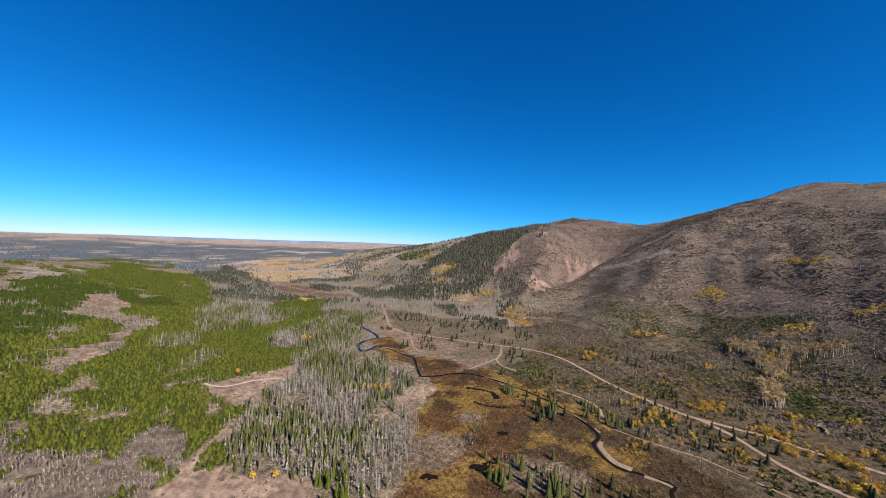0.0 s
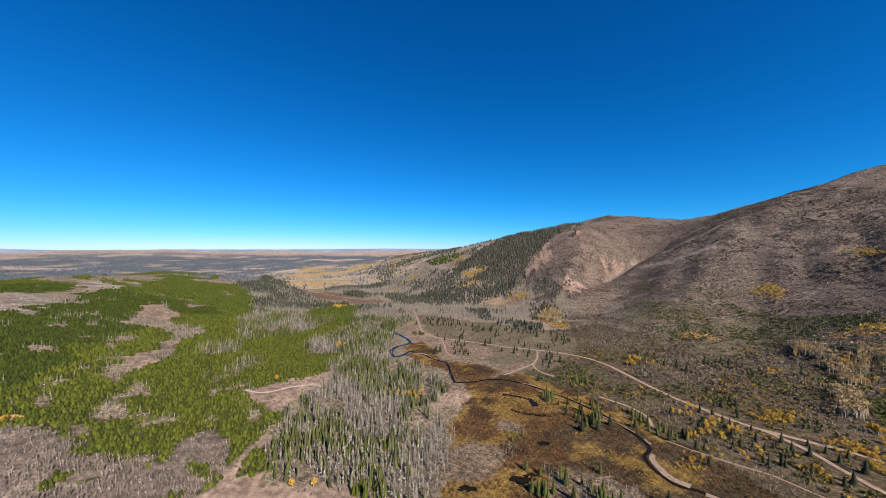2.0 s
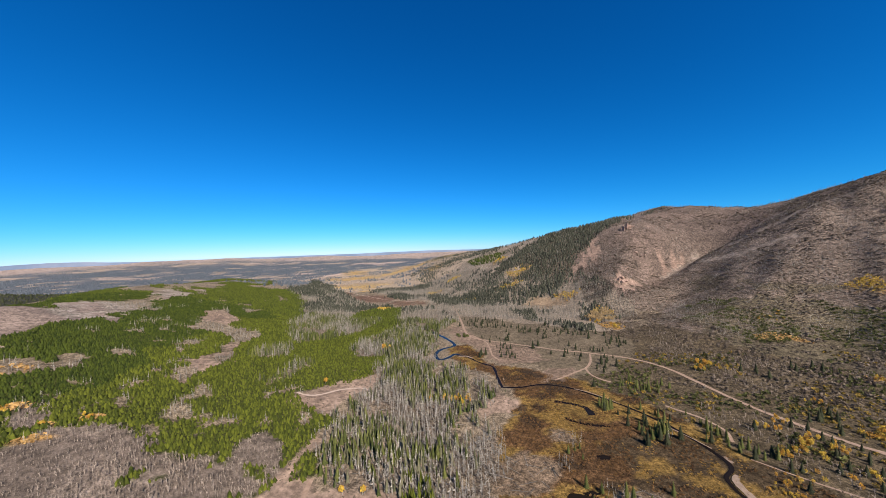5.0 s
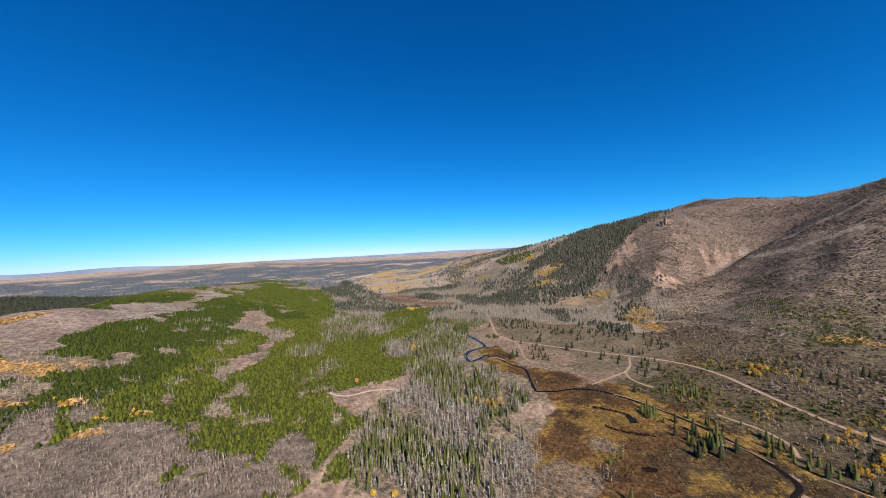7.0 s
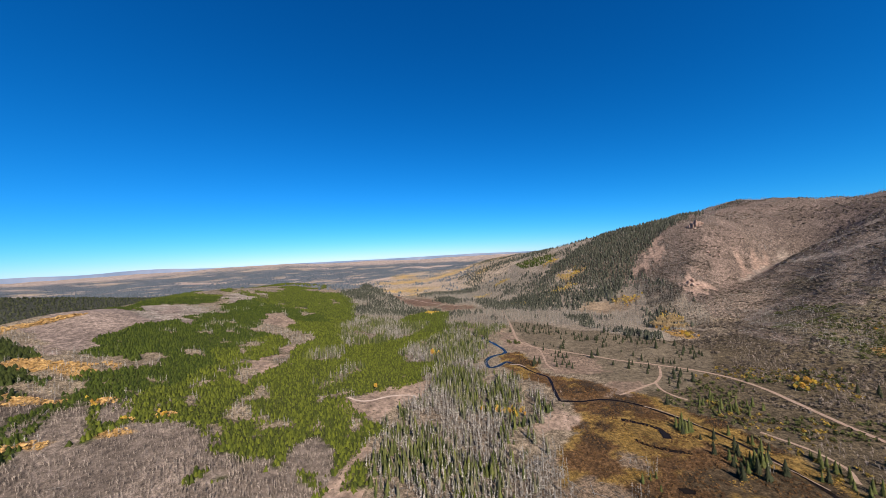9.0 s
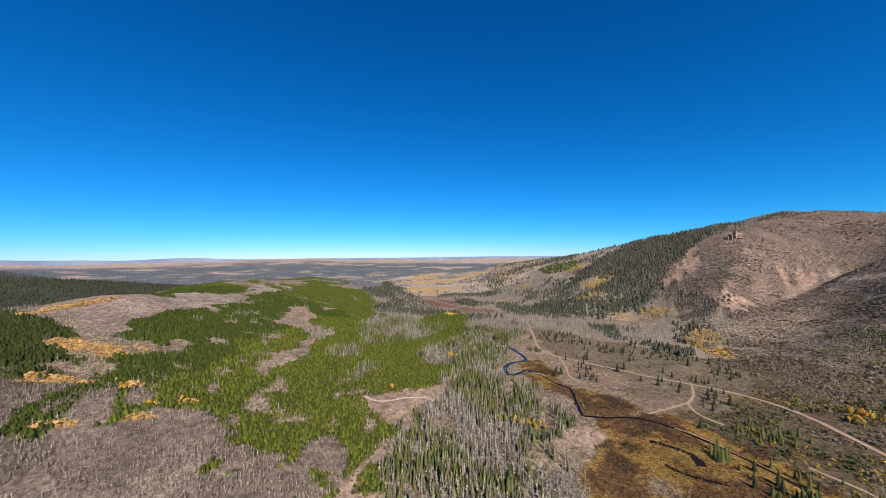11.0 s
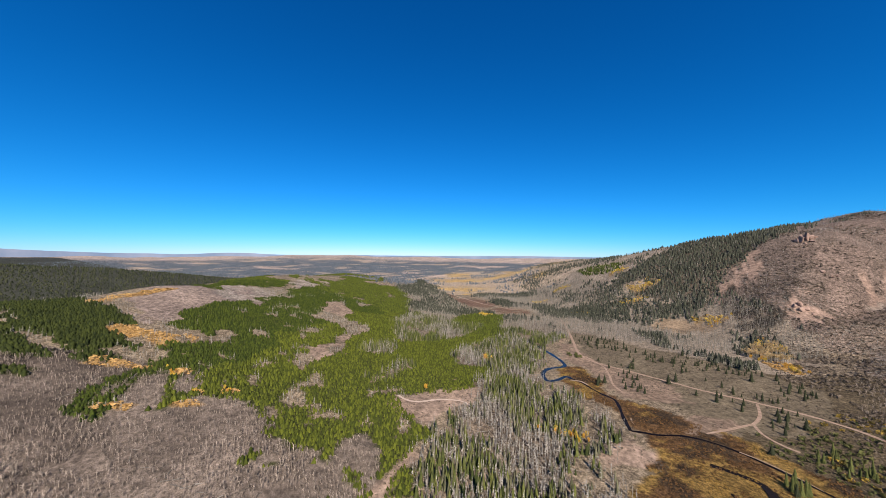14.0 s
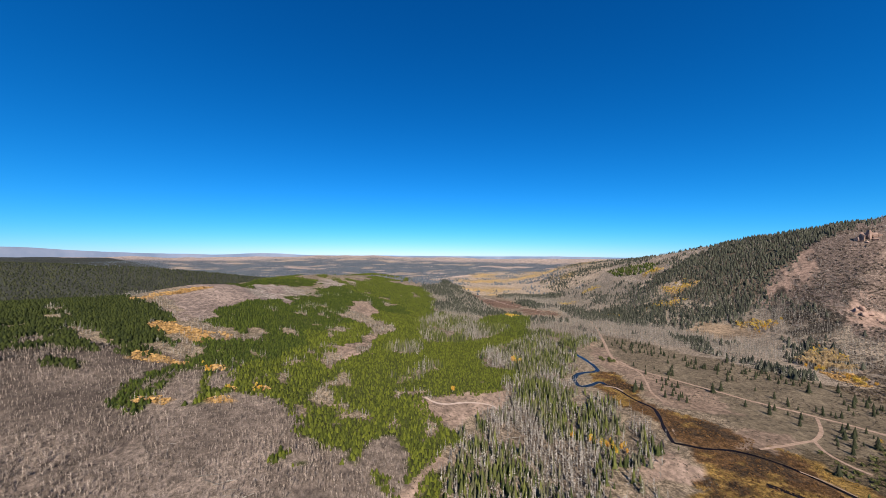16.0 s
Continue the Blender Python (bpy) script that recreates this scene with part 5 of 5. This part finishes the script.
def gold_trees():
    """Yellow and orange aspens in clumps: place, spread and count of each clump."""
    clumps_a = [(-229, 138, 4, 2, 8, 2.6), (-192, 145, 4, 2, 8, 2.6), (-204, 135, 3, 2, 5, 2.2), (-105, 329, 5, 4, 7, 7), (-28, 226, 8, 4, 22, 4.5), (144, 191, 4, 3, 9, 3.6), (130, 183, 4, 3, 8, 3.2), (156, 188, 4, 3, 9, 3.4), (161, 301, 4, 4, 8, 5.5), (188, 239, 4, 3, 6, 3.2), (201, 174, 7, 4, 12, 3.4), (191, 176, 4, 3, 6, 3.2), (135, 206, 4, 3, 7, 3.6), (163, 153, 4, 3, 6, 3), (114, 161, 5, 3, 7, 2.6), (205, 156, 7, 5, 8, 3.2)]
    clumps_b = [(130, 453, 18, 12, 10, 5), (150, 500, 14, 16, 8, 5), (126, 573, 18, 10, 9, 5), (320, 311, 9, 4, 10, 6.5), (319, 277, 8, 5, 9, 6.5), (-64, 139, 2, 1.5, 3, 3.6), (-56, 140, 1, 1, 2, 3.6), (-119, 233, 3, 3, 3, 4.5), (257, 273, 6, 3, 6, 4), (300, 254, 10, 5, 6, 6), (148, 194, 3, 3, 6, 4), (126, 181, 3, 2, 5, 3), (149, 212, 3, 3, 5, 4), (153, 287, 4, 3, 6, 5), (227, 186, 5, 3, 8, 5), (222, 175, 5, 3, 7, 4)]
    clumps_c = [(263, 178, 6, 3, 6, 5)]
    clumps = clumps_a + clumps_b + clumps_c
    bushes_a = [(190, 201, 12, 6, 40, 3.0), (201, 171, 6, 5, 14, 2.6), (194, 156, 6, 5, 14, 2.6), (208, 149, 7, 5, 18, 3.0), (209, 142, 6, 5, 14, 3.0), (229, 151, 8, 5, 14, 3.0), (188, 130, 6, 4, 12, 3.0), (199, 129, 7, 4, 14, 3.2), (162, 150, 6, 3, 10, 1.8), (108, 158, 7, 3, 12, 1.6), (184, 138, 4, 3, 6, 2.0), (140, 188, 9, 8, 14, 2.4), (150, 168, 12, 8, 12, 2.2), (196, 168, 9, 5, 14, 2.4), (122, 166, 8, 6, 12, 1.8), (212, 146, 8, 6, 10, 2.4)]
    bushes_b = [(290, 400, 14, 8, 10, 2.6), (172, 296, 8, 5, 6, 2.5), (141, 432, 6, 9, 10, 4)]
    bushes = bushes_a + bushes_b
    g = rng_of(301)
    spots = []
    for x, y, a, b, n, t in clumps:
        for i in range(n):
            spots.append((x + g.normal() * a * 0.6, y + g.normal() * b * 0.6, t * g.uniform(0.75, 1.2)))
    kinds = []
    for k, (mat, tone) in enumerate(((GOLD, "yellow"), (ORANGE, "orange"), (GOLD, "yellow"), (ORANGE, "orange"))):
        kinds.append(single_tree("aspen_tree", leaves(rng_of(310 + k), 150, 0.62, (0.22, 0.22, 0.33), 0.055), pole(rng_of(k), 0.024, 0.85, 5), mat, ASPEN_BARK,
                                 tone + " autumn aspen with a pale trunk", "tree", "autumn aspens"))
    for k in range(4):
        set_out(kinds[k], spots[k::4], 320 + k)
    spots = []
    for x, y, a, b, n, t in bushes:
        for i in range(n):
            spots.append((x + g.normal() * a * 0.5, y + g.normal() * b * 0.5, t * g.uniform(0.6, 1.25)))
    kinds = []
    for k, (mat, tone) in enumerate(((GOLD, "yellow"), (ORANGE, "orange"), (YELLOW_SCRUB, "olive-yellow"))):
        kinds.append(single_tree("aspen_bush", leaves(rng_of(330 + k), 150, 0.5, (0.46, 0.46, 0.46), 0.078), pole(rng_of(k), 0.03, 0.6, 5), mat, ASPEN_BARK,
                                 tone + " autumn bush leafed down to the ground", "bush", "autumn bushes"))
    for k in range(3):
        set_out(kinds[k], spots[k::3], 340 + k)


gold_trees()


# ---- rocks and small groups ----
def block(rng, size):
    """An angular block of stone: the hull of a few scattered points, chipped."""
    bm = bmesh.new()
    for i in range(16):
        d = Vector(rng.normal(size=3)).normalized() * rng.uniform(0.75, 1.1)
        bm.verts.new((d.x * size[0], d.y * size[1], d.z * size[2]))
    bmesh.ops.convex_hull(bm, input=bm.verts)
    loose = [v for v in bm.verts if not v.link_faces]
    bmesh.ops.delete(bm, geom=loose, context="VERTS")
    me = bpy.data.meshes.new("boulder")
    bm.to_mesh(me)
    bm.free()
    me.materials.append(ROCK)
    return me


def outcrop(x, y, blocks, label, seed):
    """Blocks of (dx, dy, dz, width, depth, height) that stand out of a slope."""
    g = rng_of(seed)
    base = new("rock_outcrop")
    base.location = (x, y, float(height(x, y)))
    for dx, dy, dz, w, d, h in blocks:
        b = new("boulder", block(g, (w / 2, d / 2, h / 2)))
        b.parent = base
        b.location = (dx, dy, float(height(x + dx, y + dy) - height(x, y)) + dz)
        b.rotation_euler = (0, 0, g.uniform(0, 6.28))
    tagged(base, label, "rock")


outcrop(262, 704, [(-4, -1, 4, 5, 9, 16), (4, 2, 4, 7, 9, 17), (8, 3, 3, 9, 7, 12), (-8, 1, 2, 5, 6, 9), (13, 4, 1, 8, 6, 6), (1, 4, 3, 6, 4, 10), (-1, -6, 0, 6, 4, 5), (7, -4, 1, 7, 4, 5)], "red sandstone crag on the crest of the bare hill", 401)
outcrop(208, 578, [(0, 0, 2, 8, 7, 10), (6, 3, 1, 7, 6, 7), (-5, 4, 2, 6, 6, 8), (2, 9, 2, 8, 6, 8), (9, -5, 0, 6, 5, 5)], "broken red rock at the foot of the spur", 402)
outcrop(262, 640, [(0, 0, 1, 7, 5, 5), (7, 4, 1, 5, 5, 4), (-6, 5, 1, 6, 5, 5)], "low red rock ledge on the bare hill", 403)


def wet_trees():
    """Conifers that stand in and beside the wetland, and the tall pines at the edge of the bare ground."""
    g = rng_of(411)
    spots = []
    for x, y, a, n, t in ((37, 150, 5, 9, 5.5), (58, 137, 6, 12, 6), (66, 131, 5, 8, 6), (80, 199, 5, 7, 4.5), (47, 128, 5, 6, 6), (95, 215, 7, 8, 4.5), (106, 196, 6, 8, 4.5), (36, 138, 4, 6, 6),
                          (65, 226, 2.5, 6, 5.5), (82, 200, 3, 7, 5.5), (93, 260, 5, 9, 5), (96, 250, 4, 8, 5), (110, 254, 5, 7, 5), (116, 182, 3, 6, 5), (108, 198, 4, 7, 4.5), (36, 176, 3, 5, 4)):
        for i in range(n):
            spots.append((x + g.normal() * a, y + g.normal() * a, t * g.uniform(0.7, 1.5)))
    spots = [s for s in spots if stream_depth(np.array([s[0]]), np.array([s[1]]))[0] < 0.3]
    for k in range(3):
        first = single_tree("spruce_tree", star_tiers(rng_of(420 + k), 8, 7, 0.2, 0.05), pole(rng_of(k), 0.03, 0.7, 6), OLIVE, BARK,
                            "slender olive conifer beside the wetland", "tree", "conifers beside the wetland")
        set_out(first, spots[k::3], 430 + k)
    spots = []
    for x, y, a, n, t in ((-33, 143, 4.0, 22, 6.5), (-27, 134, 4, 14, 6), (-40, 152, 3, 8, 5)):
        for i in range(n):
            spots.append((x + g.normal() * a * 0.7, y + g.normal() * a, t * g.uniform(0.65, 1.2)))
    for k in range(3):
        first = single_tree("pine_tree", star_tiers(rng_of(440 + k), 7, 7, 0.2, 0.05), pole(rng_of(k), 0.03, 0.7, 6), PINE, BARK,
                            "tall bright green pine at the edge of bare ground", "tree", "tall green pines")
        set_out(first, spots[k::3], 450 + k)
    g2 = rng_of(461)
    spots = [(-35 + g2.normal() * 4, 387 + g2.normal() * 3, g2.uniform(2.5, 4.5)) for i in range(7)]
    first = single_tree("willow_bush", leaves(rng_of(462), 70, 0.5, (0.55, 0.55, 0.45), 0.16), pole(rng_of(1), 0.04, 0.6, 5), GREEN_SCRUB, BARK, "rounded green willow bush beside the stream bend", "bush", "willows at the bend")
    set_out(first, spots, 463)


wet_trees()
